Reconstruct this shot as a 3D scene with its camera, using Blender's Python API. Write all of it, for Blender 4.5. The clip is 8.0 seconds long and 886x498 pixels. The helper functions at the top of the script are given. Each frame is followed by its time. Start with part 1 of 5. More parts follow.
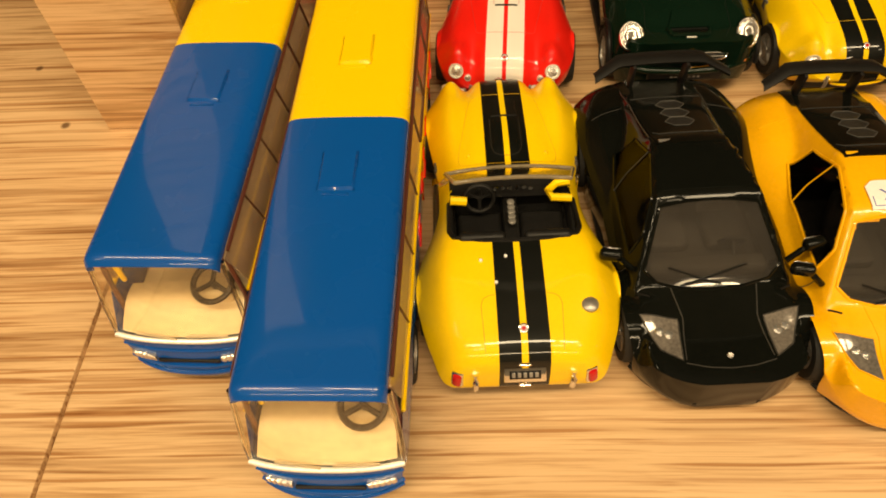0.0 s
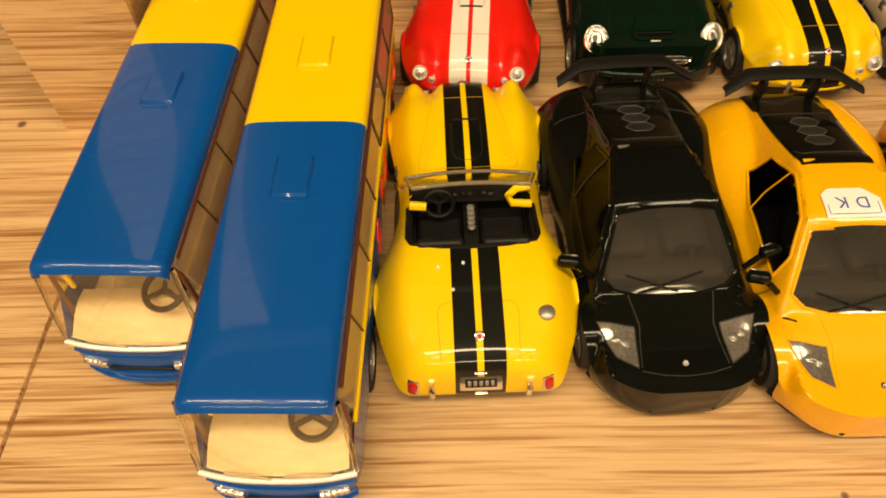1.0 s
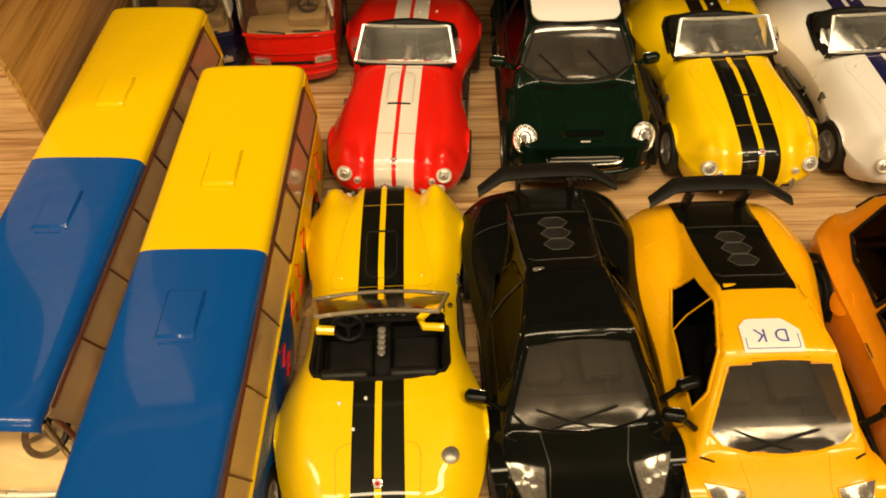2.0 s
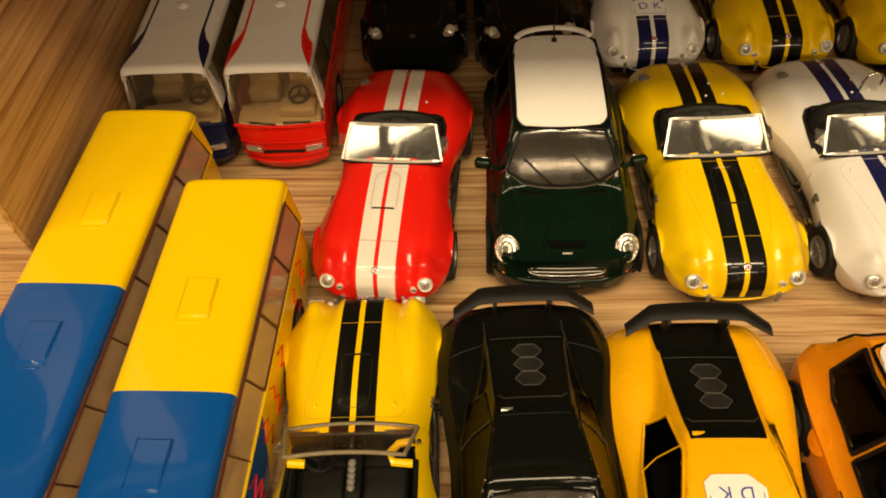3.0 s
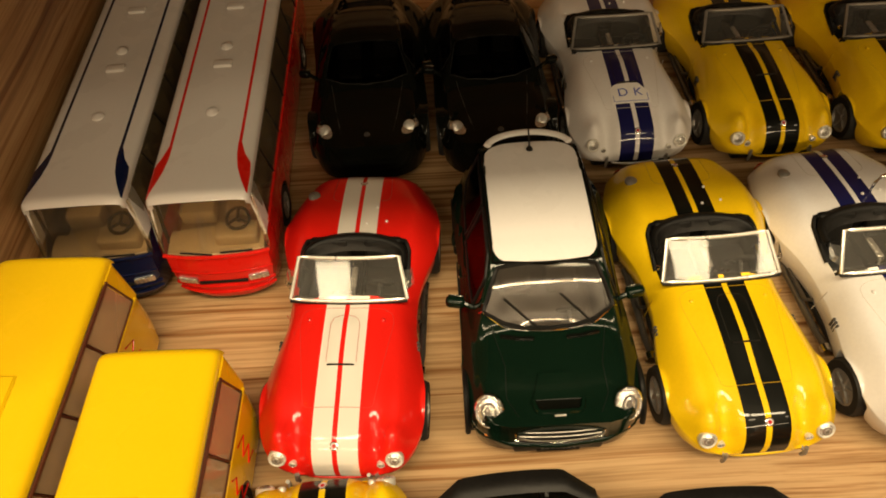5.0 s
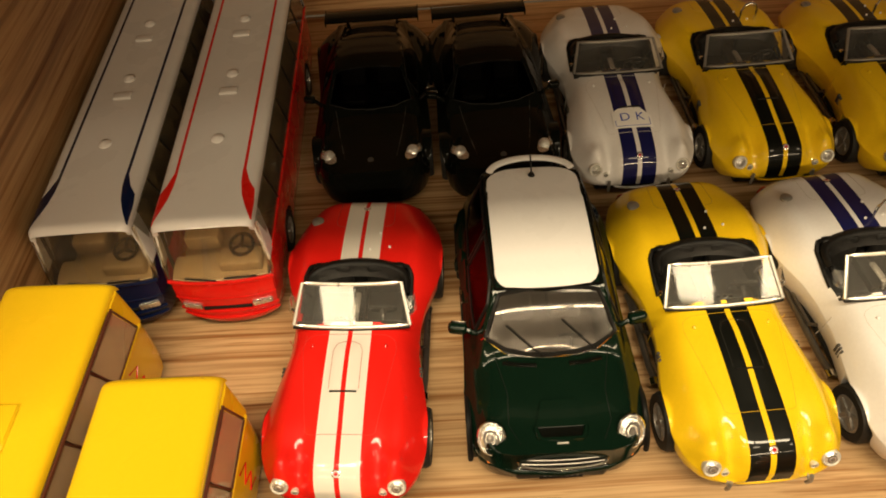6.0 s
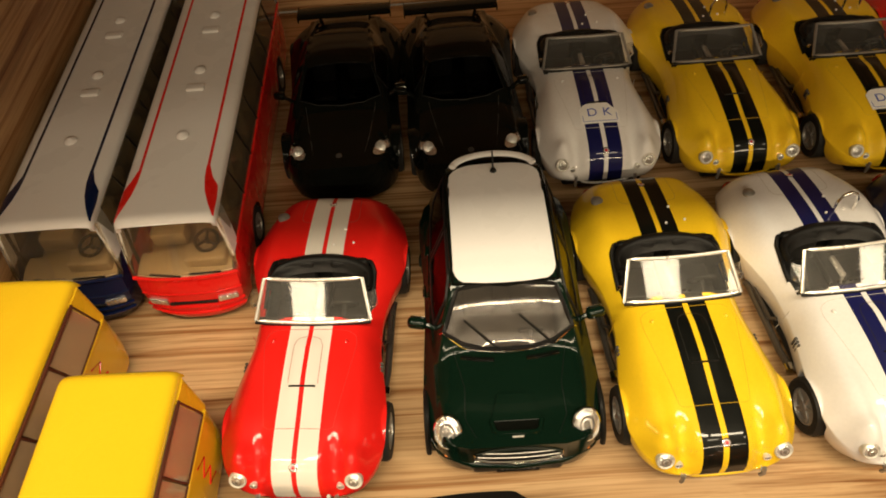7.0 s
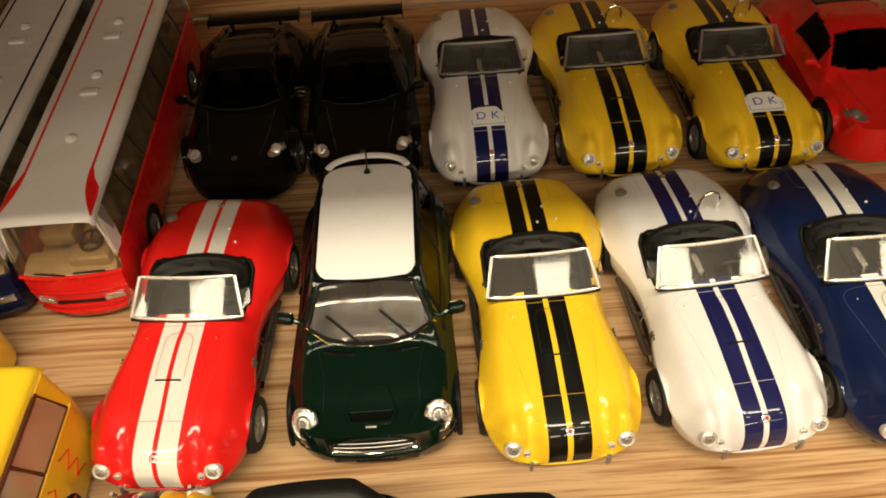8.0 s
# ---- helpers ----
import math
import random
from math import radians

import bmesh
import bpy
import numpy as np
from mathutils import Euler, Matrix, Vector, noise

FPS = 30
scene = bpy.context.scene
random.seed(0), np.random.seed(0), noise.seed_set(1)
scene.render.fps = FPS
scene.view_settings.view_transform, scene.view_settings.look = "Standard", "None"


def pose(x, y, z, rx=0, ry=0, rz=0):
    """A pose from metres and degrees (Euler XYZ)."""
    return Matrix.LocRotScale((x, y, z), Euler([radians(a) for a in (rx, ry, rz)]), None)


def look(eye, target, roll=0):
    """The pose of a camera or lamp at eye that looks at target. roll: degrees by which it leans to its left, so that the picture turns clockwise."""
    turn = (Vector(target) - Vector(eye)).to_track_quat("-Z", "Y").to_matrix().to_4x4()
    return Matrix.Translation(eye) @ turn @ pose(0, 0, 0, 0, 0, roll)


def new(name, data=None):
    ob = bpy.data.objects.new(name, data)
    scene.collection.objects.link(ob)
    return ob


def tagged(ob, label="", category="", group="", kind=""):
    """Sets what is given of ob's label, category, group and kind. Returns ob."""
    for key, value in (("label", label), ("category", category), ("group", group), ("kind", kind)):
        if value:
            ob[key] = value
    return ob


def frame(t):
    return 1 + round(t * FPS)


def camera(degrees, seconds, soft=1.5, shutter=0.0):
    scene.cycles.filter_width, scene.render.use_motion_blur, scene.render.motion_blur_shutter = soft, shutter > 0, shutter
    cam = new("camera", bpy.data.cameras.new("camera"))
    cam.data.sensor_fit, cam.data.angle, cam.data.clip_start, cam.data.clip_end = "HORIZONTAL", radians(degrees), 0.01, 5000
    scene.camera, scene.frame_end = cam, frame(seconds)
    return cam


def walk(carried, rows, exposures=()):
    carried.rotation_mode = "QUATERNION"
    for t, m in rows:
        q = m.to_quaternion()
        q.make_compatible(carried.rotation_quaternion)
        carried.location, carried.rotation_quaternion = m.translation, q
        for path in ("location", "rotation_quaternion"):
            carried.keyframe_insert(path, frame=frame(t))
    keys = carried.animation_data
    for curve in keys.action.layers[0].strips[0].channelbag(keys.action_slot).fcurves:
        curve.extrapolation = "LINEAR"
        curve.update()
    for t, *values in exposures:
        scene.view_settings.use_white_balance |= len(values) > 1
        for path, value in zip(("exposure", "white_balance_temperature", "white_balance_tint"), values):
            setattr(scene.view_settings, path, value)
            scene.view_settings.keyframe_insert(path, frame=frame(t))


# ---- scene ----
cam = camera(64.5, 8.0, soft=1.8)
PATH = [
    (0, (0.00731, -0.02842, 0.18274), (0.00640, -0.01654, 0.16668), -4.7),
    (0.5, (0.00865, -0.02870, 0.18262), (0.00784, -0.01680, 0.16657), -4.5),
    (1, (0.01429, -0.02445, 0.18316), (0.01386, -0.01272, 0.16697), -2.7),
    (1.5, (0.02593, -0.01089, 0.18852), (0.02566, 0.00130, 0.17266), -2.4),
    (1.7, (0.03157, -0.00536, 0.18879), (0.03130, 0.00691, 0.17300), -2.4),
    (2.8, (0.05250, 0.02920, 0.21406), (0.05170, 0.04126, 0.19812), -3.6),
    (3, (0.05576, 0.03597, 0.21749), (0.05465, 0.04797, 0.20153), -4.9),
    (3.5, (0.06501, 0.05215, 0.22464), (0.06334, 0.06407, 0.20866), -7.0),
    (4, (0.06314, 0.06945, 0.21970), (0.06227, 0.08192, 0.20409), -4.4),
    (4.2, (0.06047, 0.07988, 0.22061), (0.06014, 0.09232, 0.20496), -3.2),
    (5.5, (0.05474, 0.09425, 0.21210), (0.05461, 0.10650, 0.19629), -3.9),
    (6, (0.05686, 0.09505, 0.21736), (0.05654, 0.10772, 0.20188), -4.6),
    (6.5, (0.05924, 0.09649, 0.21806), (0.05888, 0.10932, 0.20272), -5.1),
    (7, (0.06939, 0.09376, 0.21796), (0.06909, 0.10631, 0.20240), -4.7),
    (7.5, (0.08986, 0.08966, 0.21909), (0.08972, 0.10224, 0.20355), -4.1),
    (8, (0.10984, 0.08503, 0.22087), (0.10982, 0.09769, 0.20538), -3.9),
]
walk(cam, [(t, look(eye, target, roll)) for t, eye, target, roll in PATH],
     exposures=[(0, 0.0, 6600, 10), (1.5, -0.06, 6650, 10), (3, -0.08, 6650, 10), (4, -0.05, 6600, 10), (5.5, 0.15, 6250, 10), (6.5, 0.2, 6000, 10), (8, 0.22, 5550, 10)])
from mathutils.bvhtree import BVHTree

CM = 0.01

# ---- world and lamps ----
world = bpy.data.worlds.new("world")
scene.world = world
world.use_nodes = True
world.node_tree.nodes["Background"].inputs[0].default_value = (1.0, 0.86, 0.66, 1)
world.node_tree.nodes["Background"].inputs[1].default_value = 0.03


def area_lamp(x, y, z, sx, sy, watts, tint=(1.0, 0.785, 0.475)):
    data = bpy.data.lights.new("lamp", "AREA")
    data.shape, data.size, data.size_y = "RECTANGLE", sx, sy
    data.energy, data.color = watts, tint
    ob = new("lamp", data)
    ob.matrix_world = pose(x, y, z, 0, 0, 0)
    return ob


# three rows of long tubes overhead; the far row is added to brighten the back
for lx, ly, length, watts in ((-2.1, -1.08, 0.5, 4), (-0.72, -1.08, 0.5, 4), (0.72, -1.08, 0.5, 4), (2.1, -1.08, 0.5, 4), (-1.1, -0.5, 1.0, 22), (0.05, -0.5, 1.0, 25), (1.2, -0.5, 1.0, 22), (-1.2, -3.0, 1.2, 28), (0.1, -3.0, 1.2, 36), (1.4, -3.0, 1.2, 38), (2.7, -3.0, 1.2, 14)):
    # the far row's warmer tint stands in for light bounced off the wood
    area_lamp(lx, ly, 2.02, length, 0.22, watts, (1.0, 0.785, 0.475) if ly > -2 else (1.0, 0.75, 0.44))


# ---- materials ----
def nodes_of(name):
    m = bpy.data.materials.new(name)
    m.use_nodes = True
    return m, m.node_tree.nodes, m.node_tree.links, m.node_tree.nodes["Principled BSDF"]


def setv(node, **values):
    for key, v in values.items():
        key = key.replace("_", " ")
        node.inputs[key].default_value = v if not isinstance(v, tuple) or len(v) != 3 else (*v, 1)


def surface(name, col, rough=0.4, metal=0.0, coat=0.0, vary=0.12, scale=900.0, bump=0.0, transmission=0.0, spec=0.5):
    """A plain surface with fine variation in colour and gloss at two scales."""
    m, n, l, b = nodes_of(name)
    setv(b, Base_Color=col, Roughness=rough, Metallic=metal, Coat_Weight=coat, Coat_Roughness=0.045, Transmission_Weight=transmission)
    b.inputs["Specular IOR Level"].default_value = spec * 0.35 if coat else spec
    tex = n.new("ShaderNodeTexCoord")
    big, small = n.new("ShaderNodeTexNoise"), n.new("ShaderNodeTexNoise")
    setv(big, Scale=scale * 0.06, Detail=3.0)
    setv(small, Scale=scale, Detail=2.0)
    for k in (big, small):
        l.new(tex.outputs["Object"], k.inputs["Vector"])
    add = n.new("ShaderNodeMath")
    add.operation = "ADD"
    l.new(big.outputs[0], add.inputs[0])
    l.new(small.outputs[0], add.inputs[1])
    ramp = n.new("ShaderNodeMapRange")
    setv(ramp, From_Min=0.7, From_Max=1.3, To_Min=1 - vary, To_Max=1 + vary)
    l.new(add.outputs[0], ramp.inputs["Value"])
    mul = n.new("ShaderNodeMix")
    mul.data_type, mul.blend_type = "RGBA", "MULTIPLY"
    mul.inputs[0].default_value = 1.0
    mul.inputs[6].default_value = (*col, 1)
    l.new(ramp.outputs[0], mul.inputs[7])
    l.new(mul.outputs[2], b.inputs["Base Color"])
    r2 = n.new("ShaderNodeMapRange")
    setv(r2, From_Min=0.3, From_Max=0.7, To_Min=rough * 0.85, To_Max=rough * 1.25)
    l.new(big.outputs[0], r2.inputs["Value"])
    l.new(r2.outputs[0], b.inputs["Roughness"])
    if bump:
        bp = n.new("ShaderNodeBump")
        setv(bp, Strength=bump, Distance=0.0003)
        l.new(small.outputs[0], bp.inputs["Height"])
        l.new(bp.outputs[0], b.inputs["Normal"])
    return m


def striped(name, col, stripe, inner=0.085, outer=0.66, rough=0.3, ends=(-9.0, 9.0)):
    """Lacquer with a pair of racing stripes running the length of the car."""
    m = surface(name, col, 0.45, coat=0.7, vary=0.03, spec=0.3)
    n, l, b = m.node_tree.nodes, m.node_tree.links, m.node_tree.nodes["Principled BSDF"]
    base = b.inputs["Base Color"].links[0].from_socket
    tex, sep, ab = n.new("ShaderNodeTexCoord"), n.new("ShaderNodeSeparateXYZ"), n.new("ShaderNodeMath")
    ab.operation = "ABSOLUTE"
    l.new(tex.outputs["Object"], sep.inputs[0])
    l.new(sep.outputs[0], ab.inputs[0])
    comp = n.new("ShaderNodeMath")
    comp.operation = "COMPARE"
    comp.inputs[1].default_value = (inner + outer) / 2 * CM
    comp.inputs[2].default_value = (outer - inner) / 2 * CM
    l.new(ab.outputs[0], comp.inputs[0])
    mix = n.new("ShaderNodeMix")
    mix.data_type = "RGBA"
    l.new(comp.outputs[0], mix.inputs[0])
    l.new(base, mix.inputs[6])
    mix.inputs[7].default_value = (*stripe, 1)
    l.new(mix.outputs[2], b.inputs["Base Color"])
    return m


def two_tone(name, front, back, at, bend=0.0, rough=0.25):
    """Lacquer that changes colour at a line across the vehicle."""
    m = surface(name, back, rough, coat=0.6, vary=0.015)
    n, l, b = m.node_tree.nodes, m.node_tree.links, m.node_tree.nodes["Principled BSDF"]
    base = b.inputs["Base Color"].links[0].from_socket
    tex, sep = n.new("ShaderNodeTexCoord"), n.new("ShaderNodeSeparateXYZ")
    l.new(tex.outputs["Object"], sep.inputs[0])
    gt = n.new("ShaderNodeMath")
    gt.operation = "GREATER_THAN"
    gt.inputs[1].default_value = at * CM
    sl = n.new("ShaderNodeMath")
    sl.operation = "MULTIPLY_ADD"
    sl.inputs[1].default_value = bend
    l.new(sep.outputs[2], sl.inputs[0])
    l.new(sep.outputs[1], sl.inputs[2])
    l.new(sl.outputs[0], gt.inputs[0])
    mix = n.new("ShaderNodeMix")
    mix.data_type = "RGBA"
    l.new(gt.outputs[0], mix.inputs[0])
    l.new(base, mix.inputs[6])
    mix.inputs[7].default_value = (*front, 1)
    l.new(mix.outputs[2], b.inputs["Base Color"])
    return m


def wood(name, across, along, light, mid, dark, rough=0.42, knots=()):
    """Laminate with long streaky grain. across, along: streaks a metre in each direction, (x, y, z)."""
    m, n, l, b = nodes_of(name)
    setv(b, Roughness=rough)
    tex, mp = n.new("ShaderNodeTexCoord"), n.new("ShaderNodeMapping")
    mp.inputs["Scale"].default_value = across
    l.new(tex.outputs["Object"], mp.inputs[0])
    # a slow waver of the grain
    wav = n.new("ShaderNodeTexNoise")
    setv(wav, Scale=9.0, Detail=2.0)
    l.new(tex.outputs["Object"], wav.inputs["Vector"])
    sh = n.new("ShaderNodeVectorMath")
    sh.operation = "MULTIPLY_ADD"
    sh.inputs[1].default_value = (0.7, 0.7, 0.7)
    l.new(wav.outputs[1], sh.inputs[0])
    l.new(mp.outputs[0], sh.inputs[2])
    broad, fine = n.new("ShaderNodeTexNoise"), n.new("ShaderNodeTexNoise")
    setv(broad, Scale=1.0, Detail=3.0, Roughness=0.6)
    setv(fine, Scale=4.2, Detail=4.0, Roughness=0.65)
    l.new(sh.outputs[0], broad.inputs["Vector"])
    l.new(sh.outputs[0], fine.inputs["Vector"])
    r1 = n.new("ShaderNodeValToRGB")
    r1.color_ramp.elements[0].position, r1.color_ramp.elements[0].color = 0.36, (*dark, 1)
    r1.color_ramp.elements[1].position, r1.color_ramp.elements[1].color = 0.58, (*light, 1)
    e = r1.color_ramp.elements.new(0.455)
    e.color = (*mid, 1)
    l.new(broad.outputs[0], r1.inputs[0])
    r2 = n.new("ShaderNodeValToRGB")
    r2.color_ramp.elements[0].position, r2.color_ramp.elements[0].color = 0.34, (0.66, 0.55, 0.43, 1)
    r2.color_ramp.elements[1].position, r2.color_ramp.elements[1].color = 0.53, (1, 1, 1, 1)
    l.new(fine.outputs[0], r2.inputs[0])
    mul = n.new("ShaderNodeMix")
    mul.data_type, mul.blend_type = "RGBA", "MULTIPLY"
    mul.inputs[0].default_value = 0.85
    l.new(r1.outputs[0], mul.inputs[6])
    l.new(r2.outputs[0], mul.inputs[7])
    thin, mp3 = n.new("ShaderNodeTexNoise"), n.new("ShaderNodeMapping")
    mp3.inputs["Scale"].default_value = tuple(v * (0.75 if v < 20 else 1.9) for v in across)
    l.new(tex.outputs["Object"], mp3.inputs[0])
    sh3 = n.new("ShaderNodeVectorMath")
    sh3.operation = "MULTIPLY_ADD"
    sh3.inputs[1].default_value = (1.3, 1.3, 1.3)
    l.new(wav.outputs[1], sh3.inputs[0])
    l.new(mp3.outputs[0], sh3.inputs[2])
    setv(thin, Scale=1.0, Detail=2.0, Roughness=0.5)
    l.new(sh3.outputs[0], thin.inputs["Vector"])
    r3 = n.new("ShaderNodeValToRGB")
    r3.color_ramp.elements[0].position, r3.color_ramp.elements[0].color = 0.34, (0.60, 0.46, 0.33, 1)
    r3.color_ramp.elements[1].position, r3.color_ramp.elements[1].color = 0.45, (1, 1, 1, 1)
    l.new(thin.outputs[0], r3.inputs[0])
    mul3 = n.new("ShaderNodeMix")
    mul3.data_type, mul3.blend_type = "RGBA", "MULTIPLY"
    mul3.inputs[0].default_value = 1.0
    l.new(mul.outputs[2], mul3.inputs[6])
    l.new(r3.outputs[0], mul3.inputs[7])
    # sparse hair-thin dark lines
    hair, mp4 = n.new("ShaderNodeTexNoise"), n.new("ShaderNodeMapping")
    mp4.inputs["Scale"].default_value = tuple(v * (1.3 if v < 20 else 3.4) for v in across)
    l.new(tex.outputs["Object"], mp4.inputs[0])
    sh4 = n.new("ShaderNodeVectorMath")
    sh4.operation = "MULTIPLY_ADD"
    sh4.inputs[1].default_value = (2.2, 2.2, 2.2)
    l.new(wav.outputs[1], sh4.inputs[0])
    l.new(mp4.outputs[0], sh4.inputs[2])
    setv(hair, Scale=1.0, Detail=1.0, Roughness=0.4)
    l.new(sh4.outputs[0], hair.inputs["Vector"])
    r4 = n.new("ShaderNodeValToRGB")
    r4.color_ramp.elements[0].position, r4.color_ramp.elements[0].color = 0.30, (0.62, 0.48, 0.34, 1)
    r4.color_ramp.elements[1].position, r4.color_ramp.elements[1].color = 0.37, (1, 1, 1, 1)
    l.new(hair.outputs[0], r4.inputs[0])
    mul4 = n.new("ShaderNodeMix")
    mul4.data_type, mul4.blend_type = "RGBA", "MULTIPLY"
    mul4.inputs[0].default_value = 1.0
    l.new(mul3.outputs[2], mul4.inputs[6])
    l.new(r4.outputs[0], mul4.inputs[7])
    out = mul4.outputs[2]
    for kx, ky, size in knots:
        vm, ln = n.new("ShaderNodeVectorMath"), n.new("ShaderNodeVectorMath")
        vm.operation, ln.operation = "SUBTRACT", "LENGTH"
        vm.inputs[1].default_value = (kx * CM, ky * CM, 0)
        l.new(tex.outputs["Object"], vm.inputs[0])
        l.new(vm.outputs[0], ln.inputs[0])
        mr = n.new("ShaderNodeMapRange")
        setv(mr, From_Min=size * CM * 0.6, From_Max=size * CM * 1.3, To_Min=0.85, To_Max=0.0)
        l.new(ln.outputs["Value"], mr.inputs["Value"])
        mk = n.new("ShaderNodeMix")
        mk.data_type = "RGBA"
        l.new(mr.outputs[0], mk.inputs[0])
        l.new(out, mk.inputs[6])
        mk.inputs[7].default_value = (0.10, 0.045, 0.015, 1)
        out = mk.outputs[2]
    l.new(out, b.inputs["Base Color"])
    bp = n.new("ShaderNodeBump")
    setv(bp, Strength=0.15, Distance=0.0004)
    l.new(fine.outputs[0], bp.inputs["Height"])
    l.new(bp.outputs[0], b.inputs["Normal"])
    return m


def clear(name, col, rough=0.02, ior=1.45, through_share=1.0):
    m, n, l, b = nodes_of(name)
    setv(b, Base_Color=col, Roughness=rough, IOR=ior, Transmission_Weight=through_share)
    tex, nz, mr = n.new("ShaderNodeTexCoord"), n.new("ShaderNodeTexNoise"), n.new("ShaderNodeMapRange")
    setv(nz, Scale=250.0, Detail=3.0)
    setv(mr, To_Min=rough * 0.5, To_Max=rough * 2.0)
    l.new(tex.outputs["Object"], nz.inputs["Vector"])
    l.new(nz.outputs[0], mr.inputs["Value"])
    l.new(mr.outputs[0], b.inputs["Roughness"])
    return m


W_LIGHT, W_MID, W_DARK = (0.68, 0.45, 0.235), (0.62, 0.40, 0.20), (0.45, 0.265, 0.12)
WOOD_X = wood("wood_grain_across", (4.5, 185, 185), (1, 0, 0), W_LIGHT, W_MID, W_DARK, knots=((-15.0, 17.0, 0.17), (-17.3, 20.5, 0.15), (11.1, 2.9, 0.1)))
# board's wood with a lighter colour, for light the lamps don't give this face
WOOD_EDGE_LIT = wood("lightened_wood_edging", (4.5, 185, 185), (1, 0, 0), (0.86, 0.60, 0.33), (0.80, 0.54, 0.28), (0.6, 0.37, 0.17))
# same laminate as the board, with the uprights' shade put into the colour
WOOD_Y_SHADED = wood("wood_grain_deep_shaded", (170, 4.5, 170), (0, 1, 0), (0.54, 0.33, 0.15), (0.47, 0.275, 0.12), (0.31, 0.17, 0.07))
YELLOW, ORANGE_Y, RED = (0.86, 0.56, 0.003), (0.85, 0.42, 0.004), (0.70, 0.012, 0.006)
BLACKP, WHITEP, NAVY, GREEN, BLUE = (0.004, 0.0046, 0.0036), (0.77, 0.75, 0.74), (0.010, 0.011, 0.075), (0.003, 0.0105, 0.0058), (0.002, 0.072, 0.33)
BLACK_LACQUER = surface("black_lacquer", BLACKP, 0.09, vary=0.2, spec=0.2)
BLACK_PLASTIC = surface("black_plastic", (0.008, 0.0075, 0.007), 0.42, vary=0.25, bump=0.15, spec=0.22)
RUBBER = surface("tyre_rubber", (0.014, 0.013, 0.012), 0.62, vary=0.2, bump=0.3, spec=0.3)
CHROME = surface("chrome", (0.86, 0.84, 0.80), 0.10, metal=1.0, vary=0.04)
ALLOY = surface("wheel_alloy", (0.34, 0.32, 0.29), 0.36, metal=0.6, vary=0.15)
PIPE = surface("dull_pipe_metal", (0.16, 0.145, 0.13), 0.3, metal=0.8, vary=0.15)
SILVER = surface("silver_paint", (0.72, 0.70, 0.64), 0.3, metal=0.3)
SMOKY = surface("smoky_plastic", (0.20, 0.16, 0.10), 0.25, coat=0.5)
CREAM = surface("cream_plastic", (0.46, 0.35, 0.20), 0.4, vary=0.12, scale=400)
WHITE = surface("white_lacquer", WHITEP, 0.28, coat=0.5, vary=0.012)
PAPER = surface("sticker_paper", (0.82, 0.80, 0.78), 0.6, vary=0.04)
BADGE = surface("badge_enamel", (0.52, 0.44, 0.44), 0.35)
INK = surface("blue_ink", (0.05, 0.09, 0.42), 0.6, vary=0.15)
SEAM = surface("seam_line", (0.05, 0.04, 0.03), 0.6)
TAIL = surface("red_lens", (0.45, 0.01, 0.01), 0.15, coat=0.8)
AMBER = surface("amber_lens", (0.7, 0.2, 0.03), 0.2, coat=0.5)
LAMPGLASS = surface("lamp_reflector", (0.80, 0.79, 0.76), 0.12, metal=0.85, vary=0.25, scale=2500, bump=0.6)
SMOKE = surface("smoked_lamp", (0.17, 0.15, 0.13), 0.14, metal=0.2, coat=0.8, vary=0.35, scale=1200)
CLEAR = clear("clear_plastic", (0.86, 0.84, 0.79), 0.04, 1.6, 0.98)
SMOKECLEAR = clear("smoky_clear_plastic", (0.62, 0.55, 0.42), 0.05)
GLASS = clear("bus_glazing", (0.90, 0.84, 0.70), 0.03, 1.6)
TINT = clear("tinted_glazing", (0.30, 0.275, 0.245), 0.07, 1.6, 0.95)
TINT_DARK = clear("dark_glazing", (0.10, 0.095, 0.09), 0.05, 1.14)
GLASS_DIM = clear("smoky_bus_glazing", (0.46, 0.39, 0.29), 0.05, 1.5, 0.94)
SOFTLINE = surface("dark_panel_edge", (0.035, 0.033, 0.03), 0.25, spec=0.4)
AMBERGLASS = clear("amber_glazing", (0.62, 0.46, 0.30), 0.08, 1.55, 0.62)
DARKGLASS = clear("brown_glazing", (0.24, 0.20, 0.14), 0.06, 1.5, 0.8)
BROWN_EDGE = surface("brown_window_edge", (0.085, 0.022, 0.012), 0.35)
TRIM_BRIGHT = surface("bright_trim", (0.88, 0.86, 0.80), 0.26, metal=0.7, vary=0.05)
LENS = surface("pearly_lens", (0.80, 0.79, 0.75), 0.14, metal=0.7, coat=0.8, vary=0.45, scale=1600, bump=0.9)
VENTMESH = surface("vent_mesh", (0.013, 0.0125, 0.012), 0.45, vary=0.5, scale=1500, bump=0.8)
GREYHEX = surface("grey_moulding", (0.07, 0.066, 0.06), 0.3, spec=0.5)
INTERIOR = surface("dark_interior", (0.015, 0.014, 0.013), 0.6, bump=0.2, spec=0.2)
GREYDIM = surface("dim_grey_interior", (0.034, 0.031, 0.027), 0.6, bump=0.2, spec=0.2)
GREYTRIM = surface("grey_interior", (0.085, 0.072, 0.06), 0.6, bump=0.2, spec=0.2)


